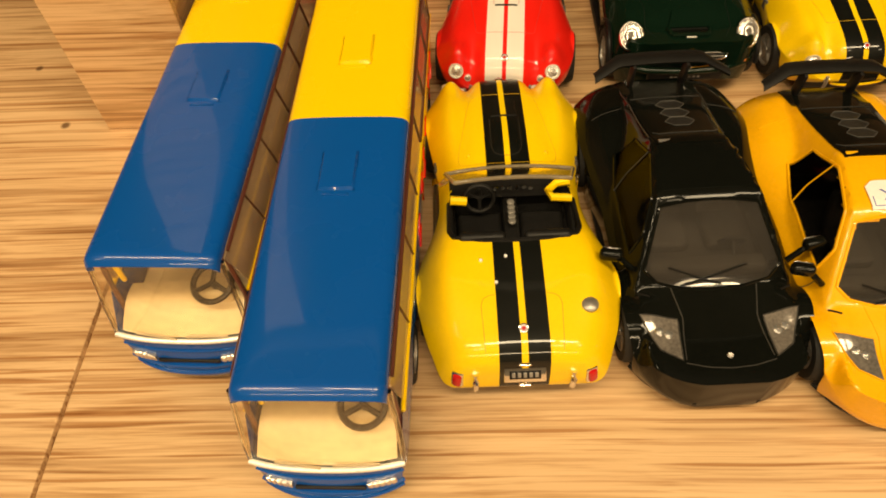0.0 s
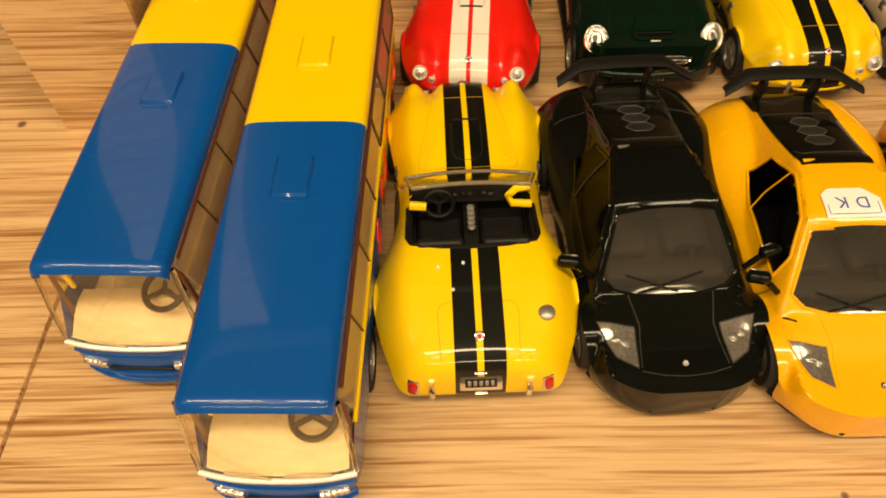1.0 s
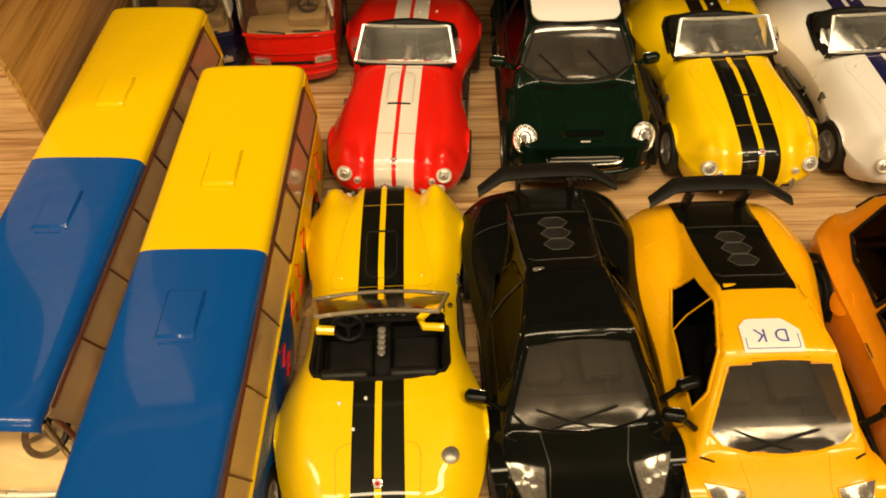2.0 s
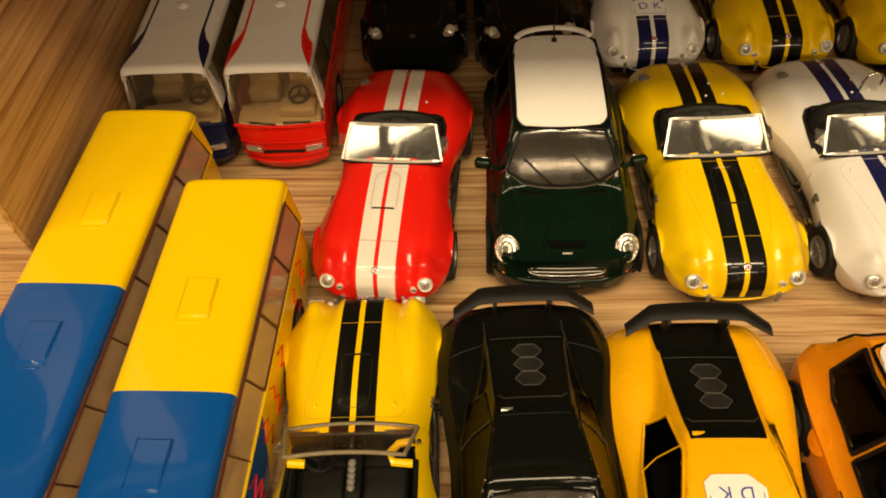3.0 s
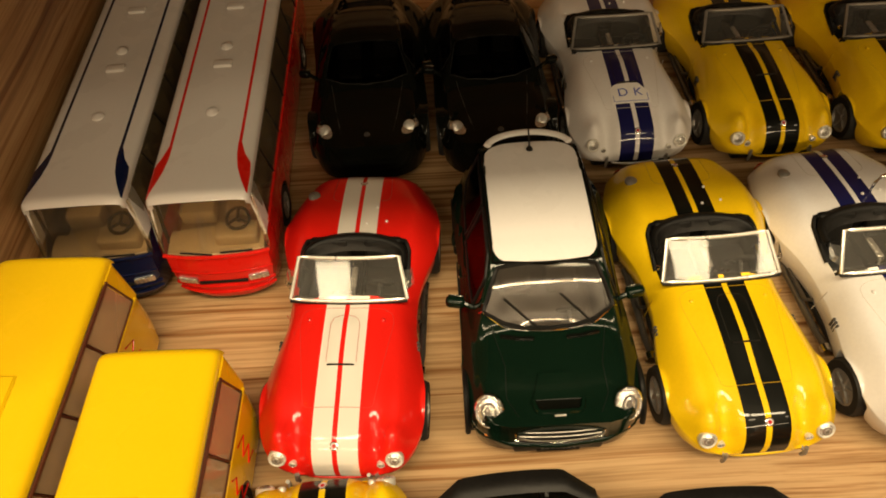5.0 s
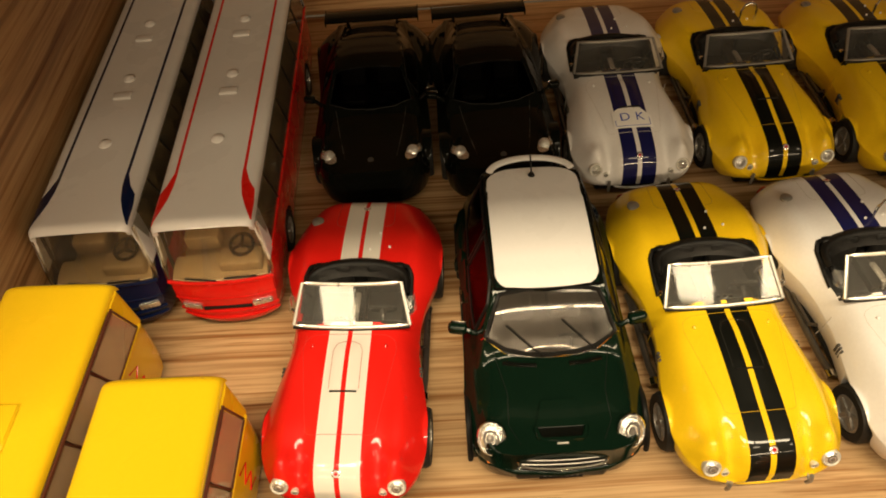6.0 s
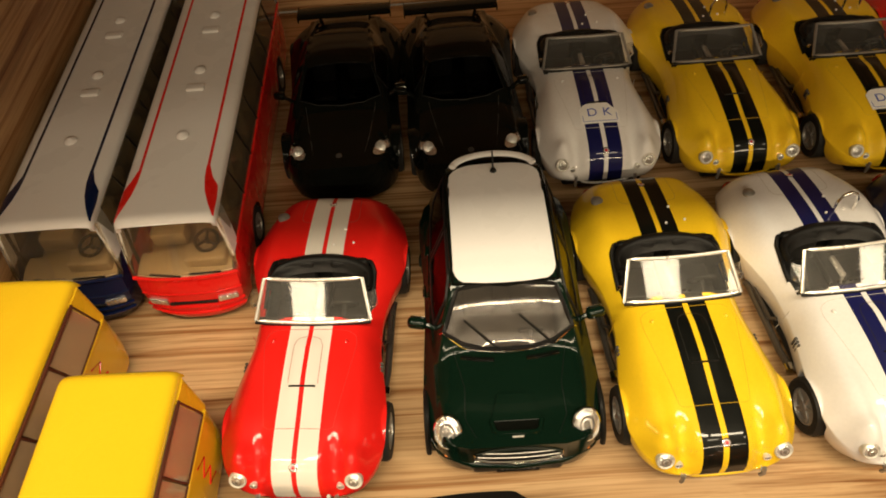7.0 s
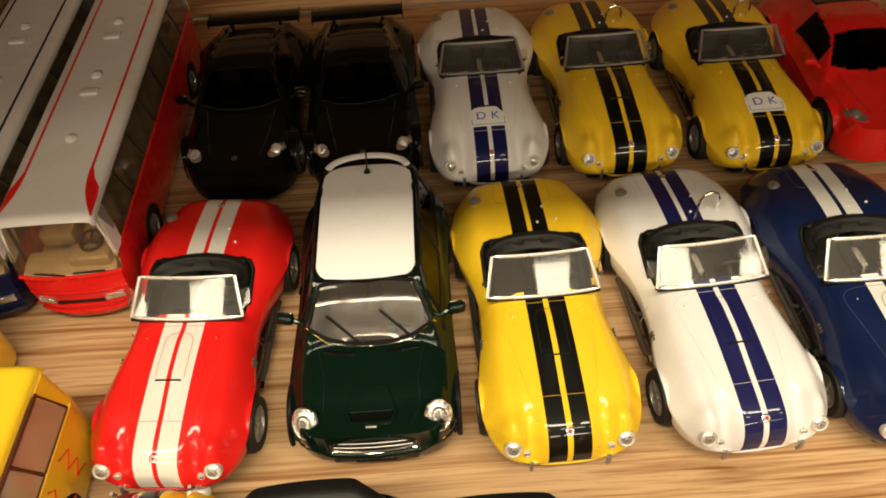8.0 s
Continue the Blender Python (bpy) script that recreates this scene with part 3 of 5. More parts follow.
def roadster(x, y, turn, paint, plain, label, hoop=False, tag=None, stripe=None, flags=""):
    car = thing("toy_roadster", x, y, turn, label, "toy car", "toy cars on the shelf")
    zl = arches(tuple((ya, zc - 0.1) for ya, zc in R_AX), 1.0, pchip([(-5.72, 0.95), (-5.0, 0.62), (-4.4, 0.5), (4.6, 0.55), (5.1, 0.8), (5.58, 1.1)]))
    shell = body_shell(stations(-5.72, 5.58, R_AX, 1.0), R_W, R_S, zl, r_top, 60, 0.14)
    skin = Skin(shell)
    hole = [(-1.72, 0.28), (1.72, 0.28), (1.84, -0.4), (1.84, -1.7), (1.7, -2.02), (0.9, -2.16), (0, -2.2), (-0.9, -2.16), (-1.7, -2.02), (-1.84, -1.7), (-1.84, -0.4)]
    part("body", cut(shell, [(hole, 2.2)]), paint, car, label, 60)
    part("chassis", join(box((0, 0.1, 0.95), (3.3, 10.2, 1.0), 0.15), box((0, 3.4, 1.3), (3.9, 2.3, 1.2), 0.1), box((0, -3.05, 1.3), (4.1, 2.3, 1.2), 0.1), box((0, 0, 0.62), (4.1, 4.0, 0.2), 0.05)), BLACK_PLASTIC, car, "black plastic underbody")
    for ya, zc in R_AX:
        for sx in (-1, 1):
            wheel(car, sx * (2.18 if ya > 0 else 2.36), ya, zc, 0.82)
    # cockpit
    part("cockpit_tub", join(box((0, -0.95, 1.2), (3.7, 2.75, 0.2), 0.05), box((-1.79, -0.9, 1.62), (0.1, 2.6, 1.05), 0.04), box((1.79, -0.9, 1.62), (0.1, 2.6, 1.05), 0.04), box((0, -2.36, 1.8), (3.5, 0.1, 1.3), 0.04)), INTERIOR, car, "black cockpit lining")
    rim = [(p[0], p[1]) for p in hole]
    part("cockpit_rim", skin.line(rim[2:], 0.075, -0.01, 70), BLACK_PLASTIC, car, "black padded cockpit edge")
    dash = slab([[(xx, 0.32 - 0.25 * f, 2.72 - 0.05 * f - 0.62 * max(0, f - 0.45)) for xx in np.linspace(-1.8, 1.8, 12)] for f in np.linspace(0, 1.4, 7)], 0.1)
    d = part("dashboard", dash, BLACK_PLASTIC, car, "black dashboard with small dials")
    for k, (gx, gz) in enumerate(((0.42, 0.0), (0.62, 0.06), (0.22, 0.02), (0.0, 0.02), (-0.22, 0.0), (-0.42, 0.04))):
        part("dial", lathe([(0.07, 0.0), (0.07, -0.03), (0.0, -0.03)], (gx, -0.035, 2.5 - gz), "y", 12), CHROME, d)
    for sx in (-1, 1):
        seat = join(box((sx * 0.92, -1.0, 1.55), (1.35, 1.35, 0.5), 0.16, 3), moved(box((0, 0, 0), (1.35, 0.35, 1.3), 0.15, 3), Matrix.Translation((sx * 0.92, -1.9, 2.2)) @ Matrix.Rotation(radians(14), 4, "X")))
        part("seat", seat, BLACK_PLASTIC, car, "black bucket seat")
    part("gear_tunnel", box((0, -0.9, 1.6), (0.5, 2.4, 0.7), 0.15), BLACK_PLASTIC, car)
    lever = [lathe([(0.0, 0.0), (0.10, 0.03), (0.12, 0.09), (0.08, 0.13), (0.0, 0.14)], (0, -0.45 - 0.17 * k, 2.22 - 0.012 * k), "z", 10) for k in range(5)]
    part("gear_lever", join(tube([(0, -0.3, 2.0), (0, -0.4, 2.25), (0, -1.2, 2.2)], 0.06, 8), *lever), ALLOY, car, "ribbed silver gear lever")
    steering_wheel(car, (-0.92, -0.42, 2.5), 0.42, 66, BLACK_PLASTIC)
    if "loops" in flags:
        part("door_pull", tube([(1.75, 0.0, 2.62), (1.35, -0.05, 2.6), (1.1, -0.3, 2.58), (1.2, -0.55, 2.56), (1.76, -0.6, 2.55)], 0.12, 8), plain, car, "body-coloured loop inside the door")
        part("door_pocket", tube([(-1.78, -0.5, 2.55), (-1.3, -0.52, 2.5)], 0.14, 8), plain, car)
    # a thick padded band that arches round the seats' backs
    band = []
    for f in np.linspace(0, 1, 9):
        row = []
        for q in np.linspace(-1, 1, 33):
            t = math.pi / 2 * q
            wide, deep = 1.92 - 0.34 * f, 1.42 - 0.62 * f
            row.append((wide * math.sin(t) * (1 - 0.06 * abs(q) ** 3), -0.95 - deep * math.cos(t) ** 0.62, skin.top(0, -2.5).z + 0.14 * math.sin(math.pi * min(1.0, f * 1.25)) - 0.75 * max(0.0, f - 0.55) ** 1.4 - 0.12 * abs(q) ** 2.5))
        band.append(row)
    if "loops" not in flags:
        part("headrest_pad", slab(band, 0.12), BLACK_PLASTIC, car, "black padded roll behind the seats", 60)
    # windscreen
    base = [(xx, 0.52 - 0.14 * (xx / 1.9) ** 2, 2.80 - 0.06 * (xx / 1.9) ** 2) for xx in np.linspace(-1.9, 1.9, 18)]
    topl = [(xx, -0.62 - 0.10 * (xx / 1.62) ** 2, 3.58 - 0.03 * (xx / 1.62) ** 2) for xx in np.linspace(-1.62, 1.62, 18)]
    dull = "loops" in flags
    scr = part("windscreen", tube(base + topl[::-1], 0.062, 8, True), SMOKY if dull else ALLOY if "dim" in flags else TRIM_BRIGHT, car, "smoky plastic windscreen" if dull else "chrome-framed clear windscreen")
    see_through(part("glass", slab([[Vector(a).lerp(Vector(b), f) for a, b in zip(base, topl)] for f in np.linspace(0, 1, 6)], 0.04), SMOKECLEAR if dull else CLEAR, scr))
    part("gasket", tube([(p[0], p[1] + 0.03, p[2] - 0.06) for p in base], 0.07, 8), BLACK_PLASTIC, scr)
    for sx in (-1, 1):
        wing = [[(sx * 1.86, 0.2, 2.86), (sx * 1.72, -0.32, 3.26)], [(sx * 2.12, -0.12, 2.9), (sx * 2.05, -0.5, 3.2)]]
        if sx < 0 or "wing" in flags:
            see_through(part("wind_wing", slab([[Vector(p) for p in r] for r in wing], 0.03), CLEAR, scr, "small clear side pane"))
        part("pivot", lathe([(0.07, 0), (0.07, 0.08), (0, 0.1)], (sx * 1.95, -0.1, 2.85), "z", 10), CHROME, scr)
    # bonnet and boot lines, catches
    part("bonnet_seam", skin.line([(-1.05, 3.95), (-1.5, 1.2), (-1.45, 0.86), (-1.2, 0.74), (1.2, 0.74), (1.45, 0.86), (1.5, 1.2), (1.05, 3.95), (0.9, 4.05), (-0.9, 4.05)], 0.008, 0.0, 90, True), stripe, car)
    part("boot_seam", join(*[skin.line([(k * 1.0, -5.4), (k * 1.06, -4.2), (k * 1.0, -4.0), (k * 0.85, -3.92), (k * 0.68, -3.9)], 0.012, 0.0, 30) for k in (-1, 1)]), stripe, car)
    part("scoop_seam", skin.line([(-0.46, 2.66), (-0.46, 1.35), (-0.36, 1.12), (-0.15, 1.03), (0.15, 1.03), (0.36, 1.12), (0.46, 1.35), (0.46, 2.66)], 0.008, 0.0, 44), stripe if paint is P_RED else SOFTLINE, car)
    part("scoop_slot", skin.line([(-0.40, 2.77), (0.40, 2.77)], 0.032, 0.02, 10), BLACK_PLASTIC, car, "dark slot of the bonnet scoop")
    for sx in (-1, 1):
        part("bonnet_catch", lathe([(0.07, 0.0), (0.06, 0.06), (0.0, 0.09)], skin.top(sx * 1.18, 1.15, -0.02), "z", 10), plain, car)
    for name, yy in (("nose_badge", 5.12), ("tail_badge", -4.86)):
        q = skin.top(0, yy, 0.0)
        m = Matrix.Translation(q) @ Matrix.Rotation(radians(-28 if yy > 0 else 28), 4, "X")
        bd = part(name, moved(lathe([(0.13, 0.0), (0.13, 0.05), (0.11, 0.06), (0.0, 0.06)], (0, 0, 0), "z", 16), m), CHROME, car, "small round white and red badge")
        part("badge_face", moved(lathe([(0.10, 0.062), (0.0, 0.07)], (0, 0, 0), "z", 16), m), BADGE, bd)
        part("badge_centre", moved(lathe([(0.055, 0.068), (0.05, 0.08), (0.0, 0.082)], (0, 0, 0), "z", 12), m), TAIL, bd)
    # nose
    for sx in (-1, 1):
        lamp_unit(car, (sx * 1.72, 5.34, 1.80), 0.27, 30)
        lamp_unit(car, (sx * 1.3, 5.42, 1.55), 0.12, 5, "side_lamp")
        part("overrider", join(tube([(sx * 1.18, 5.4, 1.2), (sx * 1.18, 5.68, 1.15)], 0.05, 8), tube([(sx * 1.18, 5.66, 1.42), (sx * 1.2, 5.72, 1.15), (sx * 1.18, 5.66, 0.9)], 0.06, 8)), ALLOY, car, "small chrome overrider")
    grille = [[(0.95 * math.cos(t) * f, 5.5, 1.08 + 0.22 * math.sin(t) * f) for t in np.linspace(0, 2 * math.pi, 24)] for f in (0.02, 1.0)]
    part("grille", slab(grille, 0.08), BLACK_PLASTIC, car, "dark oval radiator mouth")
    part("grille_rim", tube([(p[0], 5.52, p[2]) for p in grille[1][:-1]], 0.05, 8, True), plain, car)
    # flanks
    for sx in (-1, 1):
        pipe = tube([(sx * 2.05, 2.0, 0.75), (sx * 2.22, 1.8, 0.62), (sx * 2.27, 1.2, 0.58), (sx * 2.27, -1.4, 0.58), (sx * 2.3, -1.75, 0.55)], 0.12, 10)
        part("side_pipe", join(pipe, tube([(sx * 2.1, 0.2, 1.0), (sx * 2.24, 0.05, 0.85), (sx * 2.24, -1.3, 0.8)], 0.07, 8)), PIPE, car, "dull dark metal side exhaust pipe")
        part("pipe_tip", lathe([(0.1, 0.0), (0.17, 0.0), (0.17, 0.25), (0.1, 0.25)], (sx * 2.26, 1.75, 0.62), "y", 12), CHROME, car)
        vent = [box((sx * 2.235, 1.72 - 0.13 * k, 1.62), (0.1, 0.09, 0.4), 0.02, 1) for k in range(3)]
        part("side_vent", join(*vent), GREYHEX, car, "dark louvred wing vent")
        part("door_seam", tube([(sx * R_W(yy) * 1.0, yy, zz) for yy, zz in ((0.55, 2.0), (0.5, 1.4), (0.4, 0.75))], 0.014, 6), stripe, car)
    # tail
    for sx in (-1, 1):
        q, nn, _, _ = skin.tree.find_nearest(Vector((sx * 1.8, -5.8, 1.45)))
        tl = part("tail_lamp", moved(box((0, 0, 0), (0.26, 0.2, 0.42), 0.08), pose(q.x, q.y - 0.02, q.z, -14, 0, sx * 20)), TAIL, car, "red tail lamp in a chrome mount")
        part("lamp_mount", moved(box((0, 0.04, 0), (0.33, 0.12, 0.5), 0.05), pose(q.x, q.y - 0.02, q.z, -14, 0, sx * 20)), CHROME, tl)
        part("tail_overrider", join(tube([(sx * 1.28, -5.3, 1.4), (sx * 1.28, -5.75, 1.38)], 0.07, 8), tube([(sx * 1.28, -5.72, 1.7), (sx * 1.28, -5.82, 1.4), (sx * 1.28, -5.75, 0.95)], 0.085, 8)), CHROME, car, "small chrome overrider")
    plate = part("number_plate", moved(box((0, 0, 0), (1.1, 0.08, 0.46), 0.03), pose(0, -5.74, 1.68, -32, 0, 0)), CHROME, car, "silver-framed dark plate")
    part("plate_face", moved(box((0, -0.04, 0), (0.82, 0.03, 0.25), 0.01), pose(0, -5.74, 1.68, -32, 0, 0)), BLACK_PLASTIC, plate)
    for k in range(5):
        part("plate_bar", moved(box((-0.3 + 0.15 * k, -0.058, 0), (0.09, 0.02, 0.15), 0.01, 1), pose(0, -5.74, 1.68, -32, 0, 0)), ALLOY, plate)
    for px, pz in ((0, 2.0), (0, 1.36)):
        part("plate_lamp", box((px, -5.6 if pz > 1.7 else -5.86, pz), (0.34, 0.16, 0.1), 0.04), CHROME, plate)
    part("fuel_cap", join(lathe([(0.22, -0.02), (0.22, 0.05), (0.16, 0.1), (0.0, 0.12)], skin.top(1.78, -4.25), "z", 18)), ALLOY, car, "round chrome fuel cap")
    for sx, yy in ((-0.32, -2.75), (-0.62, -3.55), (-1.0, -2.85)):
        part("stud", lathe([(0.045, -0.02), (0.045, 0.05), (0, 0.07)], skin.top(sx, yy), "z", 10), PAPER, car)
    if hoop:
        part("roll_hoop", tube([(-1.3, -2.75, 2.6), (-1.3, -2.8, 3.25), (-1.18, -2.82, 3.5), (-0.95, -2.83, 3.6), (-0.72, -2.82, 3.5), (-0.6, -2.8, 3.25), (-0.6, -2.75, 2.6)], 0.06, 10), CHROME, car, "bent chrome roll hoop")
    if tag:
        sticker(car, skin, tag[0], tag[1], True)
    return car


# ---- closed cars ----
def coupe(name, x, y, turn, label, P):
    """A closed car: shell, cut windows with real panes, wheels and fittings. P holds its curves and finishes."""
    car = thing(name, x, y, turn, label, "toy car", "toy cars on the shelf")
    W, S, D, ZR, WR, WB, PW = (pchip(P[k]) for k in ("w", "s", "d", "zr", "wr", "wb", "p"))
    ax, r = P["axles"], P["r"]

    def top(px, py):
        w, s = W(py), S(py)
        z = s + (D(py) - s) * (1 - min(abs(px / w), 1.0) ** PW(py))
        a = abs(px)
        for yc, sy, xc, sx, h in P.get("bumps", ()):
            z += h * math.exp(-((py - yc) / sy) ** 2) * math.exp(-((a - xc) / sx) ** 2)
        c = ZR(py)
        if a > WB(py):
            c = min(c, P["foot"]) - 3.0 * (a - WB(py))
        elif a > WR(py):
            f = (a - WR(py)) / max(WB(py) - WR(py), 0.02)
            c = c + (min(P["foot"], c - 0.05) - c) * f
        else:
            c -= P["crown"] * (a / WR(py)) ** 4
        k = 0.06
        hi, lo = max(z, c), min(z, c)
        return hi + k * math.exp(-(hi - lo) / k) * 0.5

    zl = arches([(a, r) for a in ax], r + 0.12, pchip(P["low"]))
    ys = stations(P["w"][0][0], P["w"][-1][0], [(a, r) for a in ax], r + 0.12)
    shell = body_shell(ys, W, S, zl, top, 72)
    skin = Skin(shell)
    holes, panes = [], []
    for pname, A, B, mirrored, material in P["panes"]:
        for sx in ((1, -1) if mirrored else (1,)):
            a, b = [(sx * p[0], p[1]) for p in A], [(sx * p[0], p[1]) for p in B]
            outline = a + b[::-1]
            cx, cy = sum(p[0] for p in outline) / len(outline), sum(p[1] for p in outline) / len(outline)
            holes.append(([(cx + (p[0] - cx) * 0.985, cy + (p[1] - cy) * 0.985) for p in outline], P["foot"] - 0.6))
            panes.append((pname, a, b, material))
    part("body", cut(shell, holes), P["paint"], car, label, 55)
    for pname, a, b, material in panes:
        g = part(pname, skin.patch(a, b, 12, 18, 0.02, 0.04), material, car, "dark tinted window pane")
        see_through(g)
        part("seal", skin.line(a + b[::-1], P.get("seal_r", 0.075), -0.01, 90, True), P.get("seal", BLACK_PLASTIC), g)
    wmax = min(W(ax[0]), W(ax[1]))
    y0, y1 = P["w"][0][0], P["w"][-1][0]
    part("chassis", join(box((0, (y0 + y1) / 2, 0.85), (wmax * 1.2, (y1 - y0) * 0.9, 0.9), 0.15), *[box((0, a, 1.15), (wmax * 1.5, 2 * r + 0.3, 1.1), 0.1) for a in ax], box((0, 0, 0.5), (wmax * 1.8, ax[0] - ax[1] - 2 * r - 0.4, 0.3), 0.08)), BLACK_PLASTIC, car, "black plastic underbody")
    for a in ax:
        for sx in (-1, 1):
            wheel(car, sx * (W(a) - 0.42), a, r, 0.8, P.get("spokes", 5))
    # cabin
    yc = P["cabin"]
    part("cabin_floor", join(box((0, (yc[0] + yc[1]) / 2, 1.5), (3.4, yc[1] - yc[0], 0.3), 0.1), box((0, yc[1] - 0.2, 1.95), (3.3, 0.5, 0.5), 0.15, 3)), P.get("lining", INTERIOR), car, "dark cabin lining")
    for sx in (-1, 1):
        ym = (yc[0] + yc[1]) / 2 - 0.2
        part("seat", join(box((sx * 0.8, ym + 0.4, 1.85), (1.1, 1.3, 0.45), 0.15, 3), moved(box((0, 0, 0), (1.1, 0.35, P["zr"][3][1] - 2.3), 0.14, 3), pose(sx * 0.8, ym - 0.4, 2.5, 14, 0, 0))), P.get("lining", INTERIOR), car, "moulded seat")
    steering_wheel(car, (-0.8, yc[1] - 0.75, 2.35), 0.36, 66, BLACK_PLASTIC)
    return car, skin


def wing_mirror(parent, sx, root, tip, size, mat, name="wing_mirror"):
    arm = tube([root, Vector(root).lerp(Vector(tip), 0.6) + Vector((0, 0, 0.08)), tip], 0.09, 8)
    head = moved(box((0, 0, 0), size, min(size) * 0.42, 4), pose(*tip, 0, 0, -sx * 12))
    o = part(name, join(arm, head), mat, parent, "glossy door mirror")
    part("mirror_glass", moved(box((0, -size[1] / 2 - 0.005, 0), (size[0] * 0.8, 0.02, size[2] * 0.7), 0.008, 1), pose(*tip, 0, 0, -sx * 12)), CHROME, o)


def wedge(x, y, turn, label, paint, plain, cover, tag=False, pale=False):
    """A low wedge-shaped supercar with a tall rear wing."""
    P = dict(paint=paint, r=0.88, axles=(3.3, -3.25), foot=2.1, crown=0.06, cabin=(-1.3, 2.2), spokes=5, lining=GREYDIM, seal=plain, seal_r=0.05,
             w=[(-5.45, 2.36), (-5.2, 2.54), (-4.4, 2.68), (-3.3, 2.74), (-2.0, 2.62), (0, 2.42), (1.8, 2.42), (3.3, 2.5), (4.2, 2.34), (4.6, 2.18), (4.9, 1.98), (5.1, 1.78), (5.28, 1.5), (5.42, 1.15), (5.5, 0.8)],
             s=[(-5.45, 1.5), (-3.3, 1.95), (-1, 1.7), (1, 1.6), (3.3, 1.62), (4.4, 1.22), (5.0, 0.95), (5.3, 0.8), (5.5, 0.68)],
             d=[(-5.45, 2.25), (-5.0, 2.42), (-3.5, 2.55), (-2, 2.48), (0, 2.3), (2, 2.2), (3, 2.06), (4, 1.80), (4.7, 1.52), (5.0, 1.36), (5.22, 1.2), (5.4, 1.0), (5.5, 0.78)],
             p=[(-5.5, 4.5), (-3, 4), (0, 4), (3, 3.5), (5.5, 3)],
             zr=[(-5.45, 2.3), (-4.6, 2.62), (-1.7, 3.5), (-1.2, 3.66), (-0.2, 3.72), (0.5, 3.70), (0.8, 3.62), (0.98, 3.47), (2.4, 2.35), (3.0, 1.8)],
             wr=[(-5.45, 1.1), (-4.6, 1.15), (-1.7, 1.0), (-0.6, 1.15), (0.9, 1.42), (2.3, 1.88), (3.0, 1.92)],
             wb=[(-5.45, 1.2), (-4.6, 1.35), (-2.8, 1.7), (-1.7, 1.95), (0, 2.12), (1.2, 2.12), (2.4, 2.1), (3.0, 2.0)],
             low=[(-5.45, 0.9), (-4.9, 0.5), (-4.3, 0.36), (4.3, 0.32), (4.6, 0.5), (5.0, 0.6), (5.5, 0.5)],
             bumps=((3.3, 1.1, 1.95, 0.45, 0.16), (-3.4, 1.6, 2.1, 0.5, 0.12)),
             panes=(("windscreen", [(-1.82, 2.32), (-1.5, 2.6), (-0.8, 2.78), (0, 2.84), (0.8, 2.78), (1.5, 2.6), (1.82, 2.32)], [(-1.32, 0.98), (-0.6, 0.92), (0, 0.9), (0.6, 0.92), (1.32, 0.98)], False, TINT),
                    ("side_window", [(2.06, 1.6), (2.07, 0.6), (2.03, -0.86), (1.84, -2.1)], [(1.76, 1.45), (1.46, 0.6), (1.2, -0.86), (1.3, -2.1)], True, TINT_DARK)))
    car, skin = coupe("toy_supercar", x, y, turn, label, P)
    # engine cover with three hexagonal vents
    ec = part("engine_cover", skin.patch([(-0.98, -1.12), (0.98, -1.12)], [(-1.2, -5.36), (1.2, -5.36)], 26, 16, 0.04, 0.05), cover, car, "black engine cover with hexagonal vents")
    for k in range(3):
        yy = -2.3 - 0.53 * k
        hexa = [(0.44 * math.cos(a), yy + 0.29 * math.sin(a)) for a in np.linspace(0, 2 * math.pi, 7)[:-1]]
        vt = part("vent", skin.line(hexa, 0.013, 0.055, 36, True), GREYHEX, ec, "raised hexagonal vent edge")
        part("vent_mesh", skin.patch([(p[0] * 0.94, p[1]) for p in (hexa[3], hexa[4], hexa[5], hexa[0])], [(p[0] * 0.94, p[1]) for p in (hexa[3], hexa[2], hexa[1], hexa[0])], 4, 8, 0.052, 0.01), VENTMESH, vt, "dark grey vent mesh")
    part("cover_seam", skin.line([(-1.1, -3.9), (1.1, -3.9)], 0.012, 0.05, 14), SOFTLINE, ec)
    part("cover_step", skin.line([(-0.95, -1.75), (-0.8, -1.62), (0.8, -1.62), (0.95, -1.75)], 0.016, 0.05, 20), SOFTLINE, ec)
    for sx in (-1, 1):
        if not pale:
            part("cover_edge", skin.line([(sx * 1.06, -1.6), (sx * 1.2, -4.7)], 0.02, 0.04, 24), SOFTLINE, ec)
        part("rear_seam", skin.line([(sx * 1.3, -3.9), (sx * 2.3, -3.6)], 0.014, 0.01, 16), SOFTLINE if not pale else plain, car)
        part("bonnet_crease", skin.line([(sx * 1.15, 2.75), (sx * 0.98, 3.6), (sx * 1.12, 4.75)], 0.018, 0.0, 24), SOFTLINE if not pale else plain, car)
        hl = skin.patch([(sx * 2.1, 3.42), (sx * 1.12, 3.62)], [(sx * 1.72, 4.42), (sx * 1.2, 4.78)], 10, 10, 0.025, 0.03)
        h = part("headlight", hl, SMOKE, car, "angular smoked headlight")
        for bx, by in ((1.65, 3.9), (1.42, 4.02)):
            q = skin.top(sx * bx, by, 0.03)
            part("bulb", lathe([(0.13, 0), (0.1, 0.03), (0, 0.04)], q, "z", 12), LAMPGLASS, h)
        part("lamp_edge", skin.line([(sx * 2.1, 3.42), (sx * 1.12, 3.62), (sx * 1.2, 4.78), (sx * 1.72, 4.42)], 0.022, 0.02, 40, True), SOFTLINE if not pale else plain, h)
        wing_mirror(car, sx, (sx * 2.1, 2.15, 2.25), (sx * 2.72, 2.0, 2.75), (0.62, 0.3, 0.36), BLACK_LACQUER)
